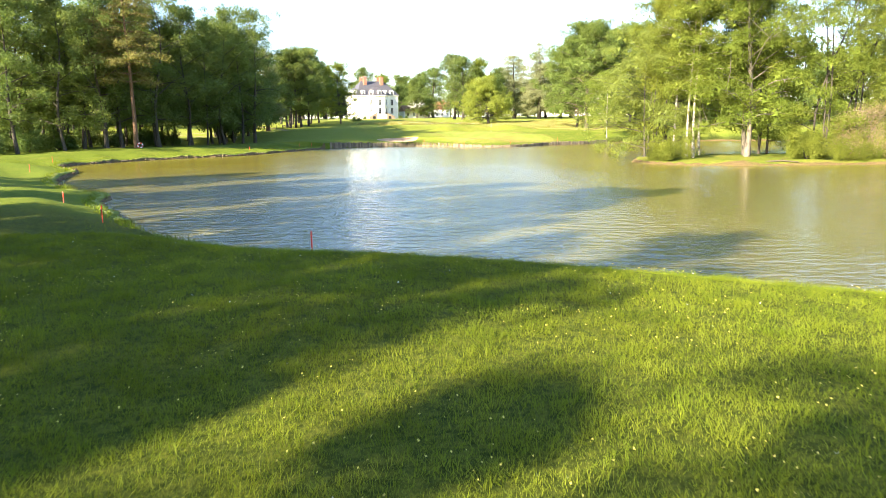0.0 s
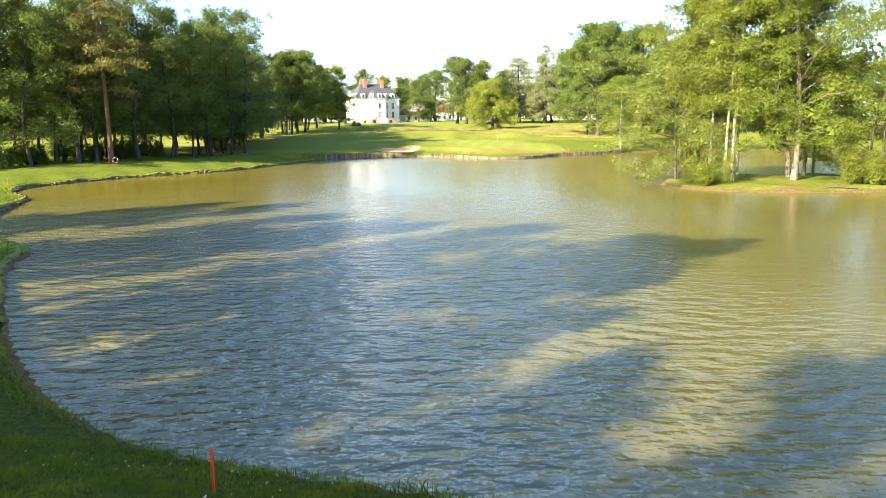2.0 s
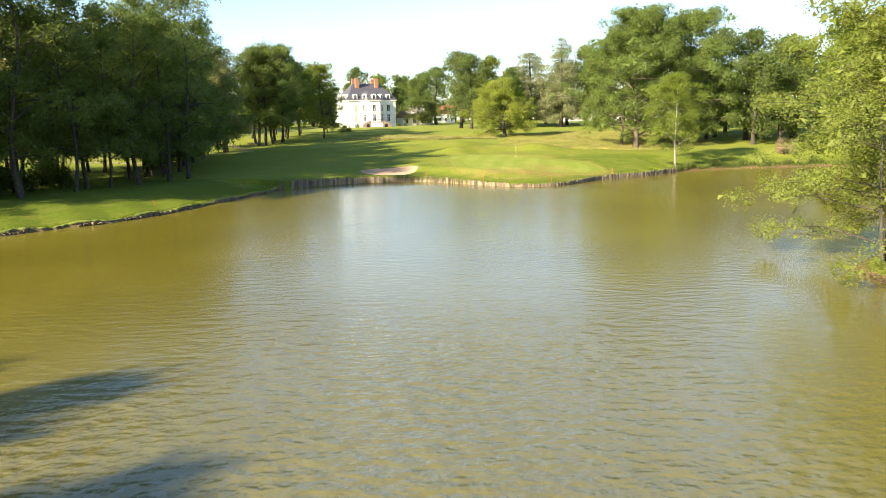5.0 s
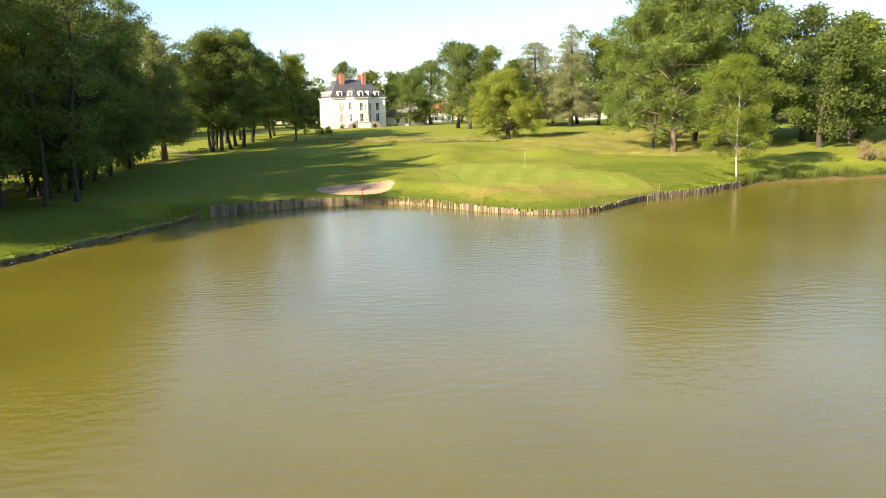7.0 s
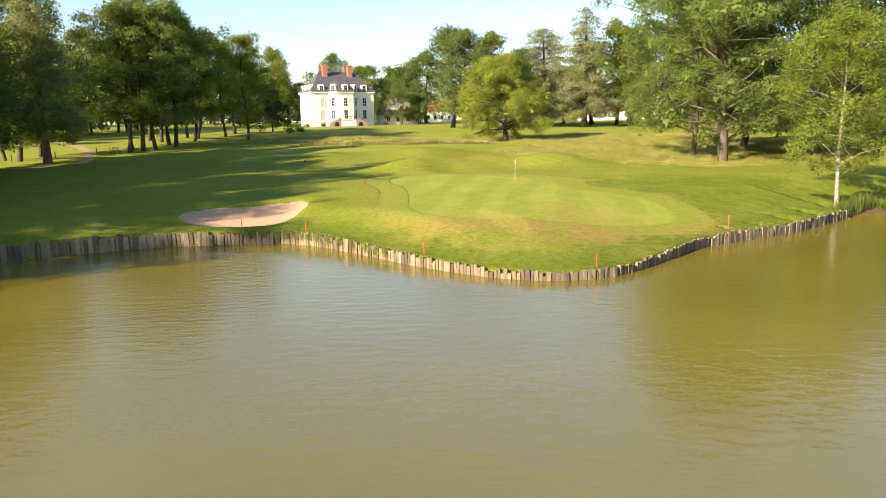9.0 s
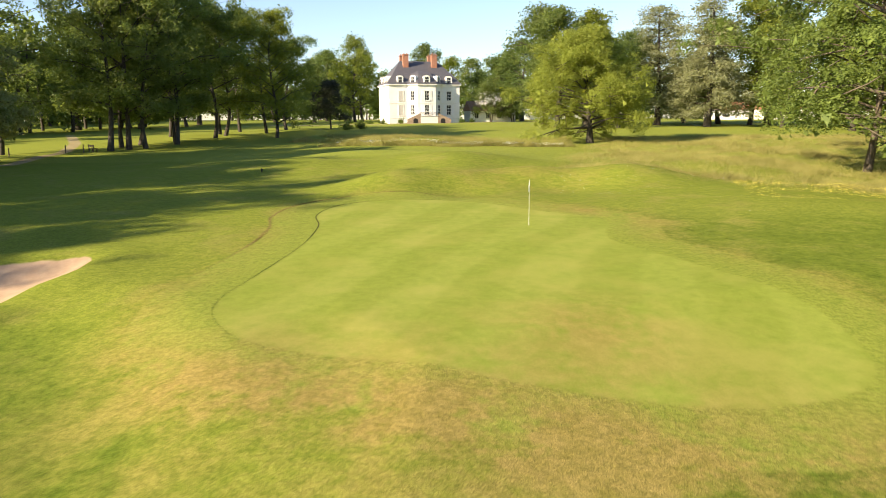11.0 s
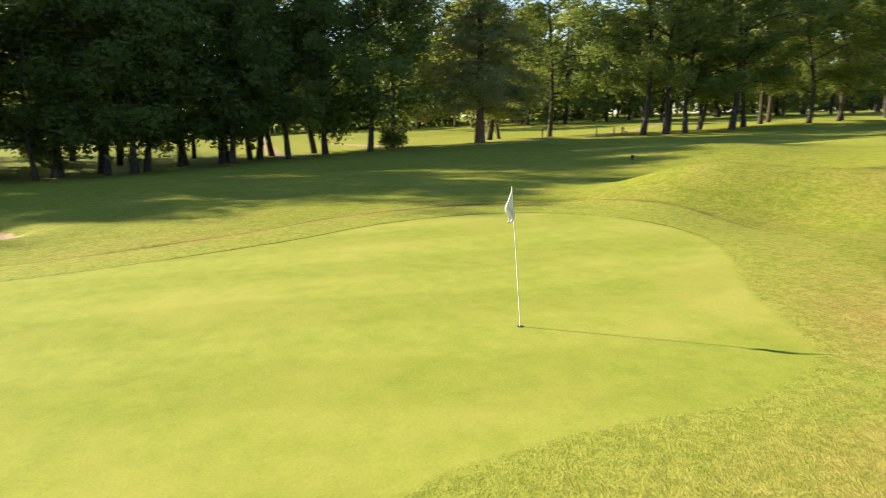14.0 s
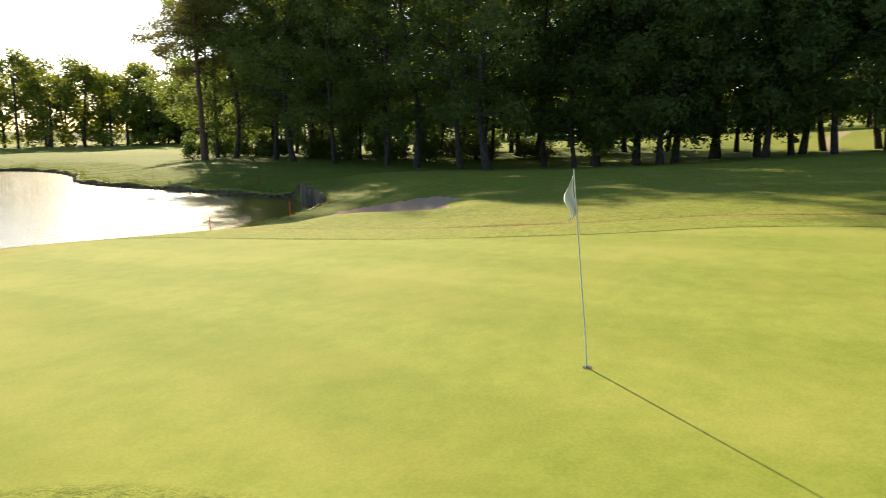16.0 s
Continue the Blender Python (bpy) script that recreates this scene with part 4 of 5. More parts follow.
def fallen_log():
    log = new("fallen_log")
    wood = Wood()
    wood.limb([(0, 0, 0.12), (1.4, -0.35, 0.22), (2.9, -0.9, 0.1)], [0.07, 0.09, 0.05], 7)
    part("stem", wood.mesh("stem", M_LOG), log)
    twig = Wood()
    twig.limb([(1.3, -0.33, 0.2), (1.9, -0.1, 0.45), (2.3, 0.0, 0.4)], [0.04, 0.025, 0.01], 5)
    part("branch", twig.mesh("branch", M_LOG), log)
    log.location = (19.6, -91.6, 0.22)
    tagged(log, "bleached fallen log on the island's shore", "log")


fallen_log()


# ---- the timber wall along the pond ----
def timber_wall():
    wall = new("timber_wall")
    rng = random.Random(7)
    shapes = []
    for k in range(8):
        bm = bmesh.new()
        w, d = 0.125 + 0.01 * (k % 3), 0.07 + 0.01 * (k % 4)
        vs = box_into(bm, (-w, -d, -1.35), (w, d, 0))
        for v in vs:
            if v.co.z > -0.1:
                v.co.x *= 0.86 + 0.1 * rng.random()
                v.co.y *= 0.8 + 0.2 * rng.random()
                v.co.z += rng.uniform(-0.035, 0.035)
            v.co.x += rng.uniform(-0.012, 0.012)
        bmesh.ops.bevel(bm, geom=list(bm.edges), offset=0.018, segments=1, affect="EDGES")
        shapes.append(from_bm("log", bm, M_LOG))
    line = TIMBER
    gone = np.concatenate([[0], np.cumsum(np.hypot(*np.diff(line, axis=0).T))])
    s = 0.0
    while s < gone[-1]:
        x, y = np.interp(s, gone, line[:, 0]), np.interp(s, gone, line[:, 1])
        x2, y2 = np.interp(s + 0.1, gone, line[:, 0]), np.interp(s + 0.1, gone, line[:, 1])
        ob = new("log", rng.choice(shapes))
        ob.parent = wall
        ob.matrix_basis = pose(x, y, float(wall_top(x)) + rng.choice((-0.16, -0.09, -0.04, 0, 0, 0.03)) + rng.uniform(-0.07, 0.05), rng.uniform(-4, 4), rng.uniform(-3.5, 3.5), math.degrees(math.atan2(y2 - y, x2 - x)) + rng.uniform(-6, 6))
        ob.scale = (rng.uniform(0.7, 1.2) * (0.82 if -22 < x < 12 else 1.1), rng.uniform(0.85, 1.3), 1)
        s += 0.262 * ob.scale.x + rng.uniform(-0.01, 0.015)
    tagged(wall, "weathered split-timber retaining wall along the pond", "retaining wall")


timber_wall()


# ---- flag, stakes and small course things ----
def flagstick():
    flag = new("flagstick")
    wood = Wood()
    u = np.linspace(0, 1, 9)
    wood.limb(np.stack([0.0 * u, -0.18 * u, 2.13 * u - 0.15 * (u == 0)], 1), 0.0095 - 0.0025 * u, 8)
    part("pole", wood.mesh("pole", M_WHITE), flag, "thin white pole")
    # a limp cloth hanging in folds from the upper end
    rows, cols = 14, 9
    v = []
    for i in range(rows):
        for j in range(cols):
            f, g = i / (rows - 1), j / (cols - 1)
            sag = 0.44 * f + 0.10 * g
            out = -0.10 * g * (0.35 + math.sin(math.pi * min(1, 0.1 + f)) ** 2) - 0.025 * f * math.sin(f * 5 + g * 2)
            fold = 0.028 * math.sin(g * 9 + f * 3) * (0.3 + f)
            v.append((fold, -0.178 + 0.04 * sag + out * (0.5 + f), 2.11 - sag))
    f = [(i * cols + j, i * cols + j + 1, (i + 1) * cols + j + 1, (i + 1) * cols + j) for i in range(rows - 1) for j in range(cols - 1)]
    cloth = part("cloth", mesh_of("cloth", v, f, M_CLOTH, True), flag, "limp white flag cloth with pale print")
    thick = cloth.modifiers.new("thickness", "SOLIDIFY")
    thick.thickness = 0.004
    bm = bmesh.new()
    ring = bmesh.ops.create_circle(bm, cap_ends=True, radius=0.054, segments=20)
    part("cup", from_bm("cup", bm, M_DARK), flag, "dark hole cup").location = (0, 0, 0.006)
    flag.location = (0, 0, ground_z(0, 0))
    tagged(flag, "white flagstick with a limp flag standing in the hole", "flagstick")


flagstick()


def stake(x, y, group, high=0.7, label="red water-hazard stake at the pond's edge"):
    post = new("hazard_stake")
    bm = bmesh.new()
    box_into(bm, (-0.02, -0.02, -0.1), (0.02, 0.02, high - 0.03))
    bmesh.ops.bevel(bm, geom=list(bm.edges), offset=0.008, segments=1, affect="EDGES")
    part("post", from_bm("post", bm, M_RED), post)
    bm = bmesh.new()
    bmesh.ops.create_cone(bm, cap_ends=True, segments=4, radius1=0.027, radius2=0.004, depth=0.05, matrix=pose(0, 0, high - 0.008, 0, 0, 45))
    part("tip", from_bm("tip", bm, M_RED), post)
    post.location = (x, y, ground_z(x, y))
    return tagged(post, label, "stake", group)


first_stake = stake(-17.0, -143.2, "hazard stakes")
for x, y in [(-26.6, -134.6), (-31.8, -127.2), (-49.6, -97.6), (-57.4, -78.5), (-42.6, -46.3), (-37.4, -31), (-19.2, -16.5), (-14.9, -17.3), (-7.2, -24.6), (1.3, -28.0), (11.9, -17.2), (-36, -26)]:
    put(first_stake, x, y, 20 * x % 90)


def fence_post(x, y, high):
    post = new("fence_post")
    wood = Wood()
    wood.limb([(0, 0, -0.2), (0, 0, high * 0.5), (0.01, 0, high)], [0.07, 0.068, 0.06], 8)
    part("pole", wood.mesh("pole", M_WOOD), post)
    post.location = (x, y, ground_z(x, y))
    return tagged(post, "short grey wooden post by the path", "post", "posts along the path")


posts = fence_post(-57, 43.3, 0.95)
for x, y in [(-60.5, 38.5), (-64, 34), (-55.6, 44.6)]:
    put(posts, x, y, x * 31 % 360)


def marker(x, y):
    mark = new("tee_marker")
    bm = bmesh.new()
    bmesh.ops.create_uvsphere(bm, u_segments=14, v_segments=8, radius=0.1, matrix=pose(0, 0, 0.2))
    part("ball", from_bm("ball", bm, M_DARK, True), mark)
    bm = bmesh.new()
    bmesh.ops.create_cone(bm, cap_ends=True, segments=10, radius1=0.07, radius2=0.05, depth=0.2, matrix=pose(0, 0, 0.05))
    part("foot", from_bm("foot", bm, M_DARK), mark)
    mark.location = (x, y, ground_z(x, y))
    tagged(mark, "small black ball marker on the fairway", "marker")


marker(-22, 19.9)


# ---- the manor ----
def manor():
    house = new("manor_house")
    W, D, H = 19.2, 13.0, 9.5
    box("wall", (0, 0, -0.8), (W, D, H), M_STONE, house, "cream rendered stone wall", 0.02)
    bay = [(5.0, 0.0), (7.2, -2.2), (12.0, -2.2), (14.2, 0.0)]
    prism("bay", bay + [(14.2, 0.3), (5.0, 0.3)], -0.8, H, M_STONE, house, "three-sided projecting bay")
    for lo, hi in (((-0.06, -0.06, 0.9), (W + 0.06, D + 0.06, 1.1)), ((-0.08, -0.08, 4.75), (W + 0.08, D + 0.08, 4.98)), ((-0.38, -0.38, H - 0.05), (W + 0.38, D + 0.38, H + 0.30))):
        box("cornice", lo, hi, M_TRIM, house, "pale limestone string course", 0.03)
    prism("bay_cornice", [(4.7, -0.1), (7.0, -2.55), (12.2, -2.55), (14.5, -0.1), (14.5, 0.5), (4.7, 0.5)], H - 0.05, H + 0.30, M_TRIM, house, "pale limestone cornice")
    prism("bay_cornice", [(4.9, 0.0), (7.15, -2.3), (12.05, -2.3), (14.3, 0.0), (14.3, 0.3), (4.9, 0.3)], 4.75, 4.98, M_TRIM, house, "pale limestone string course")
    # roof: steep lower slope, then a ridge
    bm = bmesh.new()
    lo = [bm.verts.new(c) for c in ((-0.45, -0.45, H + 0.3), (W + 0.45, -0.45, H + 0.3), (W + 0.45, D + 0.45, H + 0.3), (-0.45, D + 0.45, H + 0.3))]
    mid = [bm.verts.new(c) for c in ((1.5, 1.9, H + 2.9), (W - 1.5, 1.9, H + 2.9), (W - 1.5, D - 1.9, H + 2.9), (1.5, D - 1.9, H + 2.9))]
    r1, r2 = bm.verts.new((4.4, D / 2, 16.1)), bm.verts.new((W - 4.4, D / 2, 16.1))
    for i in range(4):
        bm.faces.new((lo[i], lo[(i + 1) % 4], mid[(i + 1) % 4], mid[i]))
    bm.faces.new((mid[0], mid[1], r2, r1))
    bm.faces.new((mid[2], mid[3], r1, r2))
    bm.faces.new((mid[1], mid[2], r2))
    bm.faces.new((mid[3], mid[0], r1))
    bm.faces.new(lo[::-1])
    roof = part("roof", from_bm("roof", bm, M_SLATE), house, "dark slate roof")
    bm = bmesh.new()
    a = [bm.verts.new((x, y, H + 0.3)) for x, y in ((4.6, -0.3), (6.95, -2.65), (12.25, -2.65), (14.6, -0.3))]
    b = [bm.verts.new((x, y, H + 2.9)) for x, y in ((6.3, 1.85), (7.9, -0.2), (11.3, -0.2), (12.9, 1.85))]
    c = [bm.verts.new((x, 3.6, H + 4.05)) for x in (8.6, 10.6)]
    for i in range(3):
        bm.faces.new((a[i], a[i + 1], b[i + 1], b[i]))
    bm.faces.new((b[1], b[2], c[1], c[0]))
    bm.faces.new((b[0], b[1], c[0]))
    bm.faces.new((b[2], b[3], c[1]))
    part("bay_roof", from_bm("bay_roof", bm, M_SLATE), house, "dark slate roof over the bay")
    for x, y in ((5.6, 4.7), (13.4, 4.7), (5.6, 8.6), (13.4, 8.6)):
        stack = box("chimney", (x - 0.75, y - 0.45, 12.2), (x + 0.75, y + 0.45, 17.5), M_BRICK, house, "red brick chimney", 0.03)
        box("cap", (x - 0.87, y - 0.57, 17.5), (x + 0.87, y + 0.57, 17.7), M_BRICK, stack)
        for k in (-0.4, 0.4):
            pot = Wood()
            pot.limb([(x + k, y, 17.68), (x + k, y, 17.9), (x + k, y, 18.15)], [0.16, 0.15, 0.13], 8)
            part("chimney_pot", pot.mesh("chimney_pot", M_TILE), stack, "terracotta chimney pot")

    def window(m, w, h, shut=False, door=False):
        """Frame, panes and sill, set on a wall whose outside looks along -y of m."""
        win = new("window" if not door else "door")
        win.parent = house
        win.matrix_basis = m
        box("surround", (-w / 2 - 0.2, -0.09, -0.12), (-w / 2, 0.05, h + 0.2), M_TRIM, win, "pale stone surround")
        box("surround", (w / 2, -0.09, -0.12), (w / 2 + 0.2, 0.05, h + 0.2), M_TRIM, win, "pale stone surround")
        box("lintel", (-w / 2, -0.09, h), (w / 2, 0.05, h + 0.2), M_TRIM, win, "pale stone lintel")
        box("sill", (-w / 2 - 0.25, -0.18, -0.2), (w / 2 + 0.25, 0.05, -0.12), M_TRIM, win, "stone sill")
        if shut:
            for s in (-1, 1):
                box("shutter", (min(0.01 * s, s * w / 2), -0.06, -0.1), (max(0.01 * s, s * w / 2), 0.02, h), M_SHUT, win, "closed pale shutter")
            return
        for s in (-1, 1):
            for k in range(3):
                x0, x1 = sorted((s * 0.05, s * (w / 2 - 0.05)))
                box("pane", (x0, -0.02, 0.03 + k * h / 3), (x1, 0.0, (k + 1) * h / 3 - 0.05), M_GLASS, win, "dark window pane")
        for x in (-w / 2 + 0.025, 0, w / 2 - 0.025):
            box("frame", (x - 0.03, -0.05, 0.0), (x + 0.03, 0.015, h), M_WHITE, win, "white window frame")
        for k in range(1, 3):
            box("bar", (-w / 2, -0.045, k * h / 3 - 0.035), (w / 2, 0.012, k * h / 3 - 0.01), M_WHITE, win, "white glazing bar")

    front = [(3.2, 0, 0, True), (16.2, 0, 0, False), (9.6, -2.2, 0, False), (6.1, -1.1, -45, False), (13.1, -1.1, 45, False)]
    for x, y, turn, shut in front:
        off = Vector((math.sin(radians(turn)), -math.cos(radians(turn)))) * 0.012
        for z, h in ((1.9, 2.5), (5.6, 2.35)):
            window(pose(x + off.x, y + off.y, z, 0, 0, turn), 1.15, h, shut, door=(z < 3 and x == 9.6))
    for x, y, turn in ((16.2, 0, 0), (9.6, -2.2, 0)):
        for z, h in ((1.9, 2.5), (5.6, 2.35)):
            for side in (-1, 1):
                box("open_shutter", (x + side * 1.07 - 0.3, y - 0.07, z - 0.05), (x + side * 1.07 + 0.3, y - 0.015, z + h), M_WHITE, house, "white shutter folded back", 0.01)
    for y in (2.7, 6.5, 10.3):
        for z, h in ((1.9, 2.5), (5.6, 2.35)):
            window(pose(-0.012, y, z, 0, 0, -90), 1.15, h, True)

    def dormer(m):
        d = new("dormer")
        d.parent = house
        d.matrix_basis = m
        bm = bmesh.new()
        arch = [(-0.85, 0), (0.85, 0), (0.85, 1.45)] + [(0.85 * math.cos(a), 1.45 + 0.55 * math.sin(a)) for a in np.linspace(0, math.pi, 9)[1:-1]] + [(-0.85, 1.45)]
        a = [bm.verts.new((x, 0, z)) for x, z in arch]
        b = [bm.verts.new((x, 1.9, z)) for x, z in arch]
        bm.faces.new(a)
        bm.faces.new(b[::-1])
        for i in range(len(a)):
            j = (i + 1) % len(a)
            bm.faces.new((a[j], a[i], b[i], b[j]))
        part("body", from_bm("body", bm, M_TRIM), d, "white arched stone dormer")
        box("pane", (-0.45, -0.03, 0.25), (-0.03, -0.005, 1.55), M_GLASS, d, "dark window pane")
        box("pane", (0.03, -0.03, 0.25), (0.45, -0.005, 1.55), M_GLASS, d, "dark window pane")
        box("bar", (-0.47, -0.05, 0.85), (0.47, -0.004, 0.92), M_WHITE, d, "white glazing bar")

    for x, y, turn in ((3.0, -0.1, 0), (16.2, -0.1, 0), (9.6, -2.3, 0), (6.1, -1.15, -45), (13.1, -1.15, 45)):
        dormer(pose(x, y, H + 0.45, 0, 0, turn))
    for y in (2.7, 6.5, 10.3):
        dormer(pose(-0.1, y, H + 0.45, 0, 0, -90))
    # landing with an iron rail, over an arched cellar door, and two flights of steps
    box("landing", (7.3, -4.6, -0.8), (11.9, -2.2, 1.5), M_TRIM, house, "pale stone landing", 0.02)
    box("coping", (7.2, -4.72, 1.5), (12.0, -2.2, 1.62), M_TRIM, house, "pale stone coping")
    rail = new("railing")
    rail.parent = house
    for i in range(19):
        x = 7.3 + i * 4.6 / 18
        box("baluster", (x - 0.03, -4.66, 1.62), (x + 0.03, -4.60, 2.5), M_DARK, rail, "black iron baluster")
    box("handrail", (7.2, -4.68, 2.5), (12.0, -4.58, 2.58), M_DARK, rail, "black iron handrail")
    for side in (-1, 1):
        x0 = 7.3 if side < 0 else 11.9
        for k in range(9):
            a, b = sorted((x0 + side * k * 0.36, x0 + side * (k + 1) * 0.36))
            box("step", (a, -4.3, -0.8), (b, -2.6, 1.35 - k * 0.17), M_STEPS, house)
        b = x0 + side * 3.5
        bm = bmesh.new()
        lows = [bm.verts.new((x, y, -0.8)) for x, y in ((x0, -4.6), (b, -4.6), (b, -4.3), (x0, -4.3))]
        tops = [bm.verts.new((x, y, z)) for x, y, z in ((x0, -4.6, 2.3), (b, -4.6, 0.75), (b, -4.3, 0.75), (x0, -4.3, 2.3))]
        bm.faces.new(lows[::-1]), bm.faces.new(tops)
        for i in range(4):
            bm.faces.new((lows[i], lows[(i + 1) % 4], tops[(i + 1) % 4], tops[i]))
        bmesh.ops.recalc_face_normals(bm, faces=list(bm.faces))
        part("stair_wall", from_bm("stair_wall", bm, M_STEPS), house, "sloping brown stone stair wall")
        arch = [(x0 + side * 1.35 + dx, dz) for dx, dz in [(0.62, -0.7), (0.62, 0.45)] + [(0.62 * math.cos(a), 0.45 + 0.5 * math.sin(a)) for a in np.linspace(0, math.pi, 9)[1:-1]] + [(-0.62, 0.45), (-0.62, -0.7)]]
        bm = bmesh.new()
        bm.faces.new([bm.verts.new((x, -4.63, z)) for x, z in arch])
        made = bmesh.ops.extrude_face_region(bm, geom=list(bm.faces))["geom"]
        bmesh.ops.translate(bm, vec=(0, 0.06, 0), verts=[v for v in made if isinstance(v, bmesh.types.BMVert)])
        bmesh.ops.recalc_face_normals(bm, faces=list(bm.faces))
        part("cellar_door", from_bm("cellar_door", bm, M_DARK), house, "dark arched cellar door")
    house.matrix_basis = pose(-44.8, 151.5, 7.15, 0, 0, 26)
    tagged(house, "white stone manor with slate roof and brick chimneys", "house")


manor()


def lodge(name, x, y, turn, w, d, h, rise, label, openings, tiles=None):
    house = new(name)
    box("wall", (-w / 2, -d / 2, -0.5), (w / 2, d / 2, h), M_STONE, house, "cream rendered wall", 0.02)
    bm = bmesh.new()
    pts = [(-w / 2 - 0.3, -d / 2 - 0.4, h - 0.1), (w / 2 + 0.3, -d / 2 - 0.4, h - 0.1), (w / 2 + 0.3, 0, h + rise), (-w / 2 - 0.3, 0, h + rise), (-w / 2 - 0.3, d / 2 + 0.4, h - 0.1), (w / 2 + 0.3, d / 2 + 0.4, h - 0.1)]
    v = [bm.verts.new(p) for p in pts]
    for f in ((0, 1, 2, 3), (3, 2, 5, 4), (0, 3, 4), (1, 5, 2), (0, 4, 5, 1)):
        bm.faces.new([v[i] for i in f])
    part("roof", from_bm("roof", bm, tiles or M_TILE), house, "weathered tiled roof")
    box("chimney", (w * 0.2, -0.4, h + rise * 0.6), (w * 0.2 + 0.8, 0.4, h + rise + 1.1), M_BRICK, house, "brick chimney")
    for k in range(openings):
        x0 = -w / 2 + (k + 0.5) * w / openings
        win = new("window")
        win.parent = house
        box("pane", (x0 - 0.5, -d / 2 - 0.03, 0.9), (x0 + 0.5, -d / 2 - 0.005, 2.3), M_GLASS, win, "dark window pane")
        box("frame", (x0 - 0.04, -d / 2 - 0.06, 0.9), (x0 + 0.04, -d / 2 - 0.004, 2.3), M_WHITE, win, "white frame")
        box("sill", (x0 - 0.6, -d / 2 - 0.14, 0.78), (x0 + 0.6, -d / 2 + 0.02, 0.9), M_TRIM, win, "stone sill")
    house.matrix_basis = pose(x, y, ground_z(x, y), 0, 0, turn)
    return tagged(house, label, "house")


lodge("lodge", -9, 225, 10, 11, 7, 4.2, 4.0, "low house with red tiled roof behind the trees", 4)
lodge("outbuilding", 58, 205, -8, 30, 8, 3.0, 2.6, "long low white outbuilding with red tiled roof", 8)
lodge("outbuilding", -20.5, 169.5, 26, 13, 6, 3.0, 2.6, "low white annex with brown roof beside the manor", 4, M_OLDTILE)


hedge = shrub("bush", 141, 1.0, 1.3, 700, 0.2, M_BUSH, "clipped green bush in front of the manor", (-46, 149))
for x, y in ((-41.5, 150.2), (-38.5, 151.5), (-26.5, 157.5), (-24, 158.6), (-49, 147.6), (-52, 149), (-55, 151)):
    put(hedge, x, y, x * 37 % 360, 0.8 + 0.05 * (x % 5))
lilac = broadleaf("lilac_tree", 142, 9.5, 4.6, 1.6, 5200, 0.42, M_OAK, M_BARK, "low dark tree with pale blossom beside the manor", 0.25, 1.4, 20, 2, 0.0, 0.6, (-19.5, 163))
rng_bloom = np.random.default_rng(144)
bloom = rng_bloom.normal(size=(420, 3))
bloom /= np.linalg.norm(bloom, axis=1)[:, None]
bloom[:, 2] = np.abs(bloom[:, 2])
part("blossom", leaves("blossom", bloom * [4.3, 4.3, 4.6] * rng_bloom.uniform(0.75, 1.0, (420, 1)) + [0, 0, 4.6], bloom, 0.4 * (0.6 + 0.6 * rng_bloom.random(420)), M_FLOWER_W, rng_bloom), lilac, "cream blossom")
broadleaf("lilac_tree", 143, 8.5, 4.4, 1.6, 4600, 0.42, M_OAK, M_BARK, "low dark spreading tree beside the drive", 0.25, 1.4, 20, 2, 0.0, 0.6, (-13.5, 167))
broadleaf("plum_tree", 145, 9.6, 3.4, 1.5, 5200, 0.36, M_DARKLEAF, M_BARK, "dark-leaved plum tree on the manor's lawn", 0.18, 1.1, 20, 1, 0.0, 0.6, (-47, 111))
for x, y in ((-41.5, 103.5), (-40.2, 109.5)):
    put(hedge, x, y, x * 53 % 360, 1.25)


def lifebuoy(x, y):
    buoy = new("lifebuoy")
    for k in range(8):
        v, f = [], []
        a0, a1 = k * math.pi / 4, (k + 1) * math.pi / 4
        for i in range(5):
            a = a0 + (a1 - a0) * i / 4
            for j in range(8):
                b = j * math.pi / 4
                rr = 0.34 + 0.075 * math.cos(b)
                v.append((math.cos(a) * rr, 0.075 * math.sin(b), math.sin(a) * rr + 0.42))
        f = [(i * 8 + j, i * 8 + (j + 1) % 8, (i + 1) * 8 + (j + 1) % 8, (i + 1) * 8 + j) for i in range(4) for j in range(8)]
        part("band", mesh_of("band", v, f, M_RED if k % 2 else M_WHITE, True), buoy, "red band" if k % 2 else "white band")
    buoy.matrix_basis = pose(x, y, ground_z(x, y), -12, 0, 20)
    tagged(buoy, "red and white lifebuoy leaning at the foot of the pine", "lifebuoy")


lifebuoy(-56.9, -54.0)


def bench(x, y, turn):
    seat = new("bench")
    for k in range(3):
        box("slat", (-0.75, -0.2 + k * 0.15, 0.42), (0.75, -0.08 + k * 0.15, 0.46), M_WOOD, seat)
    for k in range(2):
        box("back_slat", (-0.75, 0.24, 0.58 + k * 0.17), (0.75, 0.28, 0.7 + k * 0.17), M_WOOD, seat)
    for sx in (-0.6, 0.6):
        box("leg", (sx - 0.04, -0.2, -0.05), (sx + 0.04, -0.12, 0.42), M_WOOD, seat)
        box("leg", (sx - 0.04, 0.2, -0.05), (sx + 0.04, 0.28, 0.9), M_WOOD, seat)
    seat.matrix_basis = pose(x, y, ground_z(x, y), 0, 0, turn)
    tagged(seat, "dark wooden bench beside the path", "bench")


bench(-55.0, 45.6, 150)


def signboard(x, y):
    sign = new("signboard")
    box("post", (-0.04, -0.04, -0.1), (0.04, 0.04, 1.2), M_WOOD, sign)
    box("board", (-0.2, -0.07, 0.85), (0.2, -0.041, 1.35), M_SHUT, sign, "plain pale board", 0.008)
    sign.location = (x, y, ground_z(x, y))
    tagged(sign, "pale board on a post under the old oak", "sign")


signboard(27.3, 25.8)


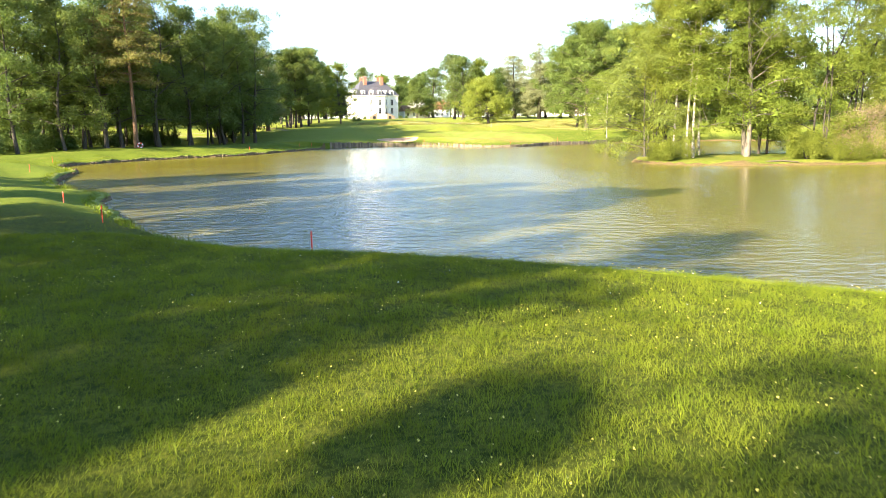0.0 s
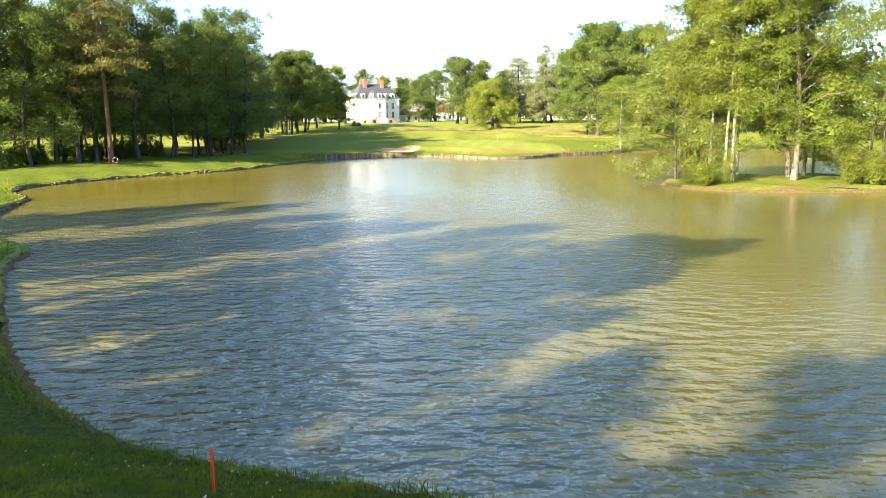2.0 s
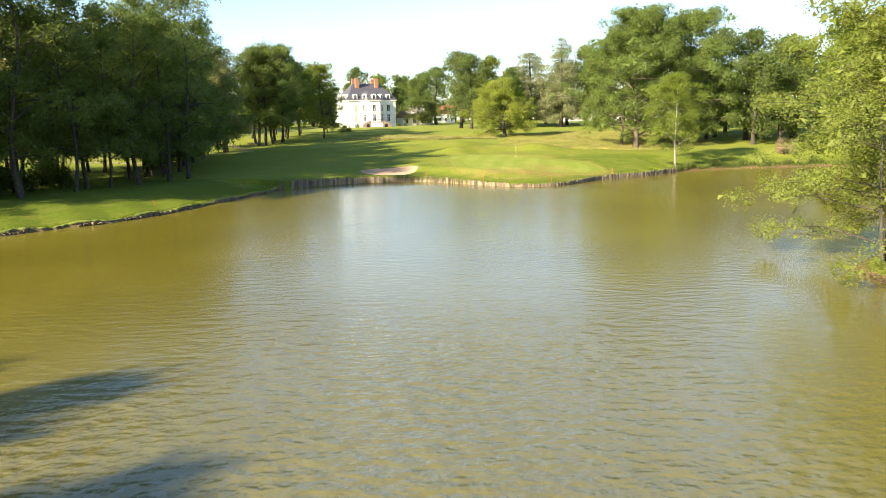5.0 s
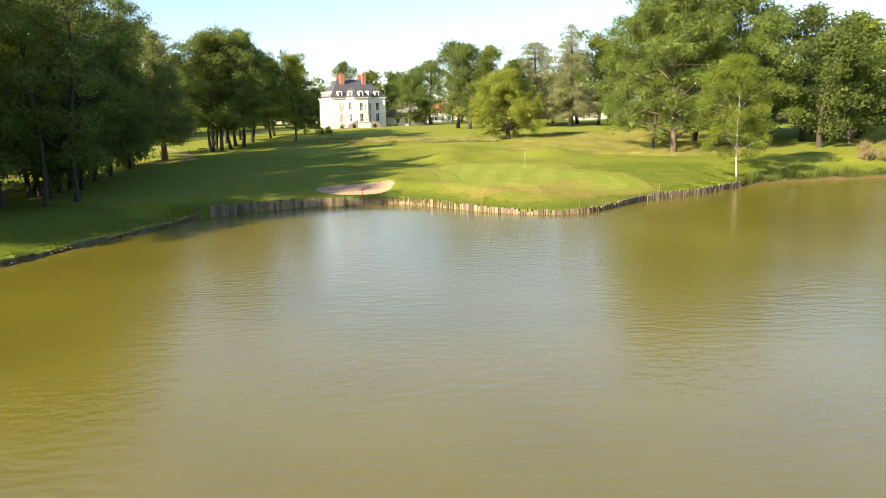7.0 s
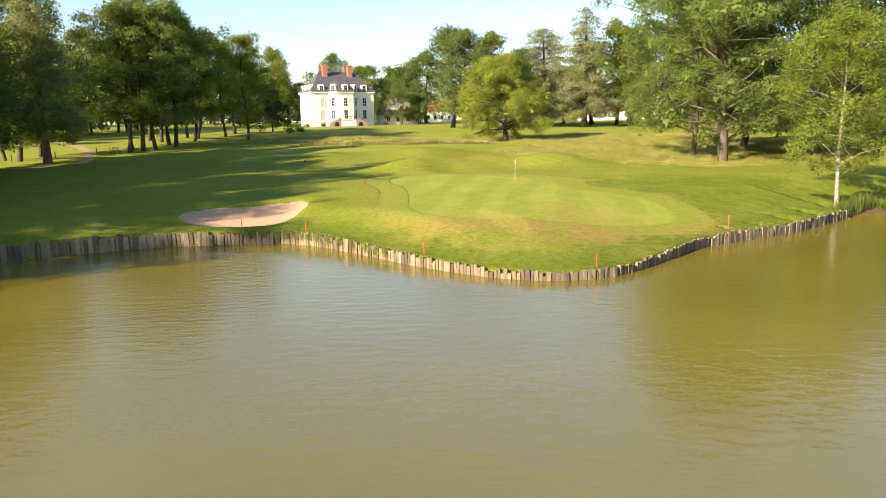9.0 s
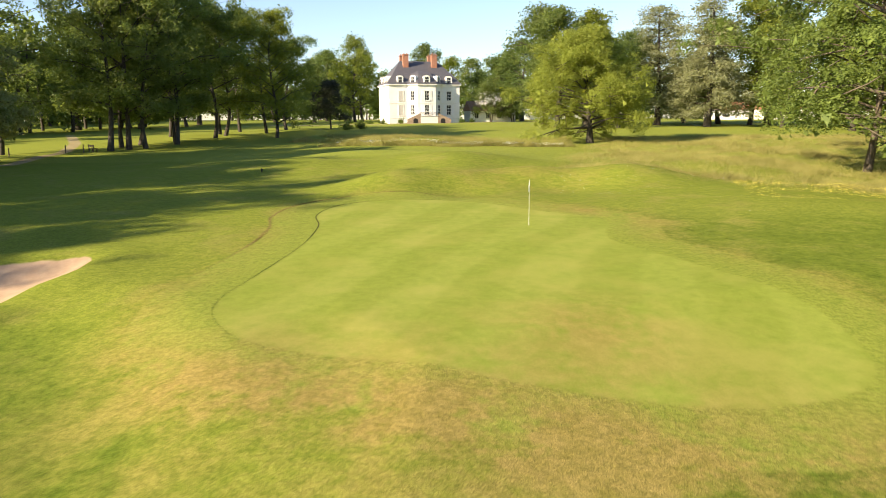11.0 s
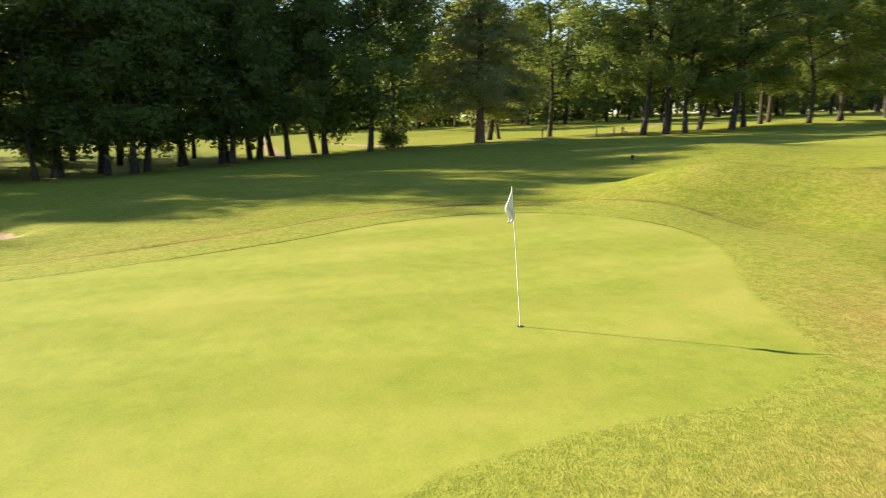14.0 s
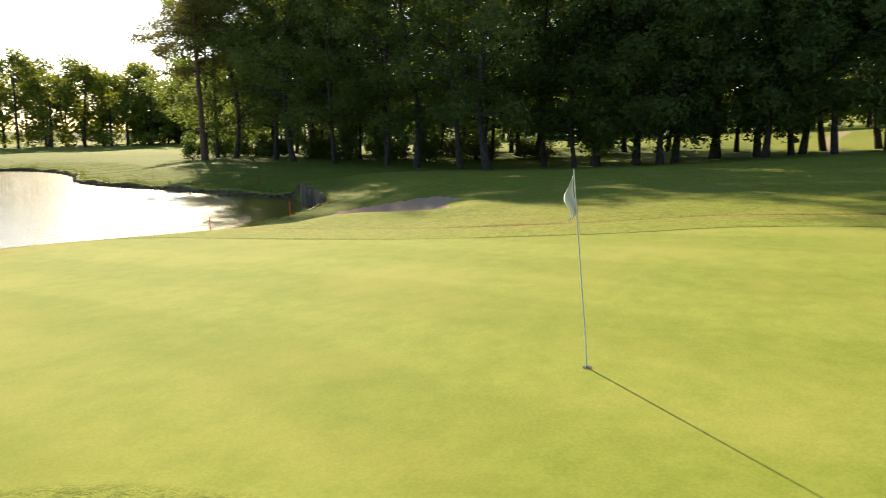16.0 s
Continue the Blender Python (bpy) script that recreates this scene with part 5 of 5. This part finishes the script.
# ---- grasses ----
def lumps(x, y, scale):
    return 0.5 + 0.25 * (np.sin(x * 1.7 / scale + 1.3 * np.sin(y * 1.1 / scale)) + np.sin(y * 2.1 / scale + 1.7 * np.sin(x * 0.9 / scale + 2)))


def blades(name, spots, high, wide, material, label, seed, lean=0.35, category="grass", single=False, tuft=1.2):
    """Grass blades: tapering strips of two bent pieces."""
    rng = np.random.default_rng(seed)
    n = len(spots)
    base = np.column_stack([spots, lay(spots[:, 0], spots[:, 1])[0] - 0.01])
    az = rng.random(n) * 2 * np.pi
    h = high * (0.55 + 0.8 * rng.random(n)) * (0.45 + 1.1 * lumps(spots[:, 0], spots[:, 1], tuft))
    side = np.stack([np.cos(az), np.sin(az), 0 * az], 1) * wide * (0.7 + 0.6 * rng.random((n, 1)))
    tip_az = rng.random(n) * 2 * np.pi
    tip = np.stack([np.cos(tip_az), np.sin(tip_az), 0 * az], 1) * (h * lean * rng.random(n))[:, None]
    up = np.array([0, 0, 1.0])
    mid = base + tip * 0.35 + up * (h * 0.6)[:, None]
    end = base + tip + up * (h * 0.98)[:, None]
    v = np.stack([base - side, base + side, mid + side * 0.7, mid - side * 0.7, end], 1).reshape(-1, 3)
    k = np.arange(n)[:, None] * 5
    f = np.concatenate([k + [0, 1, 2], k + [0, 2, 3], k + [3, 2, 4]], 1).reshape(-1, 3)
    if single:
        v = np.stack([base - side, base + side, end], 1).reshape(-1, 3)
        f = np.arange(3 * n).reshape(n, 3)
    ob = new(name, mesh_of(name, v, f, material))
    return tagged(ob, label, category, kind="stuff")


def strewn(seed, count, x0, x1, y0, y1, keep):
    """Random places on land; keep(x, y, d, green, sand) gives the chance that one stays."""
    rng = np.random.default_rng(seed)
    p = np.column_stack([rng.uniform(x0, x1, count), rng.uniform(y0, y1, count)])
    z, d, g, s, isle = lay(p[:, 0], p[:, 1])
    return p[rng.random(count) < keep(p[:, 0], p[:, 1], d, g, s) * (d > 0.12)]


def turfy(x, y, d, g, s):
    return 0.45 + 0.55 * lumps(x, y, 0.6)


meadow = np.concatenate([strewn(1, 620000, -28, 3, -159, -141, turfy), strewn(13, 90000, -45, 20, -170, -135, turfy)])
blades("meadow_grass", meadow, 0.105, 0.0036, M_BLADE, "long green meadow grass on the bank", 2, 1.3, single=True, tuft=0.3)


def shore_spots(seed, line, each, near, reach):
    """Places just landward of a shore line."""
    rng = np.random.default_rng(seed)
    out = []
    for (ax, ay), (bx, by) in zip(line, line[1:]):
        length = math.hypot(bx - ax, by - ay)
        n = int(length * each)
        u, w = rng.random((n, 1)), near + reach * rng.random((n, 1)) ** 1.6
        off = np.array([-(by - ay), bx - ax]) / (length + 1e-9)
        out.append(np.array([ax, ay]) + u * [bx - ax, by - ay] + w * off)
    return np.concatenate(out)


bank_line = np.concatenate([LAKE[-5 * len(SHORE_MEADOW):], LAKE[:5 * len(SHORE_WEST) + 1]])
bank_tufts = shore_spots(3, bank_line, 90, 0.05, 0.9)
bank_tufts = bank_tufts[np.random.default_rng(4).random(len(bank_tufts)) < 0.25 + 0.75 * smooth(lumps(bank_tufts[:, 0], bank_tufts[:, 1], 0.9), 0.35, 0.7)]
blades("bank_grass", bank_tufts, 0.24, 0.010, M_BLADE, "tufted grass hanging over the pond's bank", 4, 1.2)
wall_tufts = shore_spots(5, TIMBER, 40, 0.12, 0.5)
blades("bank_grass", wall_tufts, 0.09, 0.008, M_BLADE, "tufted grass behind the timber wall", 6, 1.0)
verge = strewn(71, 150000, -62, -34, -84, -28, lambda x, y, d, g, s: (d < 7) * (0.35 + 0.65 * lumps(x, y, 1.1)))
blades("verge_grass", verge, 0.09, 0.007, M_BLADE, "sunlit long grass along the bank below the wood", 72, 1.1, single=True, tuft=0.6)
isle_tufts = shore_spots(7, ISLAND[::-1], 40, 0.2, 1.2)
blades("bank_grass", isle_tufts, 0.2, 0.012, M_BLADE, "tufted grass on the island's shore", 8, 1.0)
tall = strewn(5, 460000, 0, 46, 4, 70, lambda x, y, d, g, s: smooth(x - 0.12 * (y - 45), 1, 8) * (0.22 + 0.78 * smooth(0.6 * lumps(x, y, 4.3) + 0.4 * lumps(y + 3, x - 7, 1.9), 0.43, 0.68)) * smooth(y - 12 - 0.55 * np.abs(x - 22), -3, 4) * 0.8)
blades("tall_grass", tall, 0.38, 0.012, M_STRAW, "tall straw-coloured seeding grass in the rough", 6, 1.6, single=True, tuft=1.6)
strip = strewn(7, 110000, -30, 3, 48, 62, lambda x, y, d, g, s: (np.abs(y - 55 - 0.1 * (x + 12)) < 1.3 + 1.2 * lumps(x, y, 2)) * smooth(x, -30, -24) * smooth(-x, -3, 1))
blades("tall_grass", strip, 0.55, 0.02, M_STRAW, "band of pale flowering grass across the fairway", 8, 1.0, single=True)
hay = strewn(11, 60000, -36, 2, 58, 78, lambda x, y, d, g, s: smooth(lumps(x, y, 4), 0.35, 0.6) * smooth(y - 0.1 * x, 59, 63) * smooth(-y, -78, -70) * 0.7)
blades("long_grass", hay, 0.4, 0.016, M_STRAW, "long straw-coloured grass below the manor", 12, 0.6)
reeds = strewn(9, 42000, 24, 60, -10, 4, lambda x, y, d, g, s: (d < 1.2 + 1.4 * lumps(x, y, 1.5)) * (d > 0) * 1.0)
blades("reeds", reeds, 0.78, 0.018, M_REED, "green reeds at the water's edge", 10, 0.3, "reeds")


def offset_line(line, out):
    """A closed line moved outwards by so many metres."""
    way = np.roll(line, -1, 0) - np.roll(line, 1, 0)
    way /= np.linalg.norm(way, axis=1)[:, None]
    return line + out * np.stack([-way[:, 1], way[:, 0]], 1)


def edge_spots(seed, line, each, reach, keep):
    rng = np.random.default_rng(seed)
    closed = np.vstack([line, line[:1]])
    spots = shore_spots(seed, closed, each, -reach, 2 * reach)
    return spots[rng.random(len(spots)) < keep(spots[:, 0], spots[:, 1])]


cut_edge = edge_spots(61, offset_line(GREEN, 0.04), 150, 0.03, lambda x, y: smooth(-x, 3, 8) * (0.25 + 0.6 * lumps(x, y, 2.5)) * smooth(y, -19, -14))
blades("edge_grass", cut_edge, 0.034, 0.006, M_REED, "dark line of longer grass at the cut edge of the green", 62, 0.8, single=True, tuft=2.0)
fringe = edge_spots(63, offset_line(GREEN, 2.25), 170, 0.09, lambda x, y: smooth(-x, 3, 9) * (0.15 + 0.7 * smooth(lumps(x, y, 3.0), 0.3, 0.6)) * smooth(y, -13, -5))
blades("edge_grass", fringe, 0.045, 0.007, M_WORN, "brownish line of longer grass along the collar's edge", 64, 0.8, single=True, tuft=2.0)


def flowers(name, seed, count, box_, material, label, size, high):
    spots = strewn(seed, count, *box_, lambda x, y, d, g, s: (lumps(x, y, 1.5) > 0.45) * (d > 0.5))
    rng = np.random.default_rng(seed)
    base = np.column_stack([spots, lay(spots[:, 0], spots[:, 1])[0] + high * (0.7 + 0.5 * rng.random(len(spots)))])
    ways = np.tile([0.0, 0.0, 1.0], (len(spots), 1)) + rng.normal(size=(len(spots), 3)) * 0.3
    ob = new(name, leaves(name, base, ways, size * (0.7 + 0.6 * rng.random(len(spots))), material, rng, 1.0, False))
    tagged(ob, label, "flowers", kind="stuff")


flowers("buttercups", 21, 5200, (-32, 6, -160, -142), M_FLOWER_Y, "small yellow buttercups in the meadow grass", 0.028, 0.13)
flowers("daisies", 22, 160, (-32, 6, -160, -142), M_FLOWER_W, "small white clover heads in the meadow grass", 0.04, 0.12)
flowers("cow_parsley", 23, 3000, (-27, 1, 53, 57), M_FLOWER_W, "white flower heads in the tall grass", 0.085, 0.42)
flowers("buttercups", 25, 2600, (12, 22, 7, 17), M_FLOWER_Y, "yellow buttercups in the rough under the oaks", 0.06, 0.30)
flowers("daisies", 26, 380, (1, 8, 11, 18), M_FLOWER_W, "patch of white clover on the mound", 0.03, 0.05)
flowers("daisies", 24, 380, (8, 32, 4, 22), M_FLOWER_W, "white daisies in the semi-rough", 0.035, 0.06)

# leafy plants hanging over the timber wall
over = []
rng_wall = np.random.default_rng(31)
for x, y in TIMBER:
    if -19.5 < x < -9.3:
        for _ in range(620):
            a, b = rng_wall.normal(size=2) * 0.15
            over.append((x + a, y + b, float(wall_top(x)) + rng_wall.uniform(-0.40, 0.03)))
over = np.array(over)
tagged(new("wall_plants", leaves("wall_plants", over, rng_wall.normal(size=over.shape) + [0, -0.6, 0.6], 0.075 * (0.6 + 0.8 * rng_wall.random(len(over))), M_WILLOW, rng_wall)),
       "leafy green plants hanging over the timber wall", "plants", kind="stuff")
iris = np.column_stack([-6.6 + rng_wall.normal(size=40) * 0.12, -25.75 + rng_wall.normal(size=40) * 0.12, rng_wall.uniform(0.15, 0.45, 40)])
tagged(new("yellow_iris", leaves("yellow_iris", iris, rng_wall.normal(size=iris.shape), 0.1 * (0.6 + 0.6 * rng_wall.random(40)), M_FLOWER_Y, rng_wall)),
       "yellow flowers at the foot of the timber wall", "flowers", kind="stuff")

# clods of earth along the broken natural banks
clods = []
for (x, y), (x2, y2) in zip(LAKE[:5 * len(SHORE_WEST)], LAKE[1:]):
    for u in np.linspace(0, 1, max(2, int(math.hypot(x2 - x, y2 - y) / 0.16))):
        clods.append((x + (x2 - x) * u, y + (y2 - y) * u))
clods = np.array(clods)
rng_bank = np.random.default_rng(33)
cv, cf = [], []
corner = np.array([(sx, sy, sz) for sz in (-1, 1) for sy in (-1, 1) for sx in (-1, 1)], float)
clods = clods[(clods[:, 1] > -112) & (lumps(clods[:, 0], clods[:, 1], 1.4) > 0.52)]
for k, (x, y) in enumerate(clods):
    size = np.array([0.10, 0.10, 0.085]) * rng_bank.uniform(0.6, 1.5, 3)
    cv.append(corner * size * rng_bank.uniform(0.7, 1.15, (8, 1)) + [x + rng_bank.normal() * 0.08, y + rng_bank.normal() * 0.08, rng_bank.uniform(0.02, 0.2)])
    cf.append(k * 8 + np.array([(0, 1, 3, 2), (4, 6, 7, 5), (0, 4, 5, 1), (2, 3, 7, 6), (0, 2, 6, 4), (1, 5, 7, 3)]))
tagged(new("bank_clods", mesh_of("bank_clods", np.concatenate(cv), np.concatenate(cf), M_EARTH, True)), "broken dark earth and stones along the bank", "earth", kind="stuff")

# the dark cut edge of the natural banks: earth worn back under the turf
bank_pts = LAKE[:5 * len(SHORE_WEST) + 1]
gone = np.concatenate([[0], np.cumsum(np.hypot(*np.diff(bank_pts, axis=0).T))])
steps = np.arange(0, gone[-1], 0.22)
bx, by = np.interp(steps, gone, bank_pts[:, 0]), np.interp(steps, gone, bank_pts[:, 1])
tx, ty = np.gradient(bx), np.gradient(by)
size = np.hypot(tx, ty)
ox, oy = -ty / size, tx / size
bite = 0.22 * (lumps(bx, by, 0.5) - 0.5) + 0.09 * rng_bank.normal(size=len(steps))
lip_z = lay(bx + ox * 0.55, by + oy * 0.55)[0]
ragged = rng_bank.normal(size=len(steps))
levels = ((-0.12 + bite, -0.15 + 0 * bite), (0.0 + bite + 0.05 * ragged, 0.16 * lip_z), (0.10 + bite, (0.40 + 0.08 * ragged) * lip_z), (0.03 + bite - 0.05 * ragged, (0.62 + 0.10 * ragged) * lip_z), (0.26 + bite * 0.5, 0.90 * lip_z + 0.02 * ragged), (0.80 + 0 * bite, lip_z - 0.05))
rim = np.stack([np.stack([bx + ox * off, by + oy * off, z], 1) for off, z in levels], 1)
n, k = len(steps), len(levels)
quads = np.array([(i * k + j, (i + 1) * k + j, (i + 1) * k + j + 1, i * k + j + 1) for i in range(n - 1) for j in range(k - 1)])
edge_mesh = mesh_of("bank_edge", rim.reshape(-1, 3), quads, M_EARTH, True)
edge_mesh.materials.append(M_BANKTURF)
edge_mesh.polygons.foreach_set("material_index", np.tile([0, 0, 0, 1, 1], n - 1).astype(np.int32))
tagged(new("bank_edge", edge_mesh), "dark eroded earth edge of the bank under the turf", "bank", kind="structure")

shrub("bush", 41, 1.6, 2.6, 2500, 0.16, M_TWIG, "brown half-dry bush in the reeds", (47.7, 5.5))
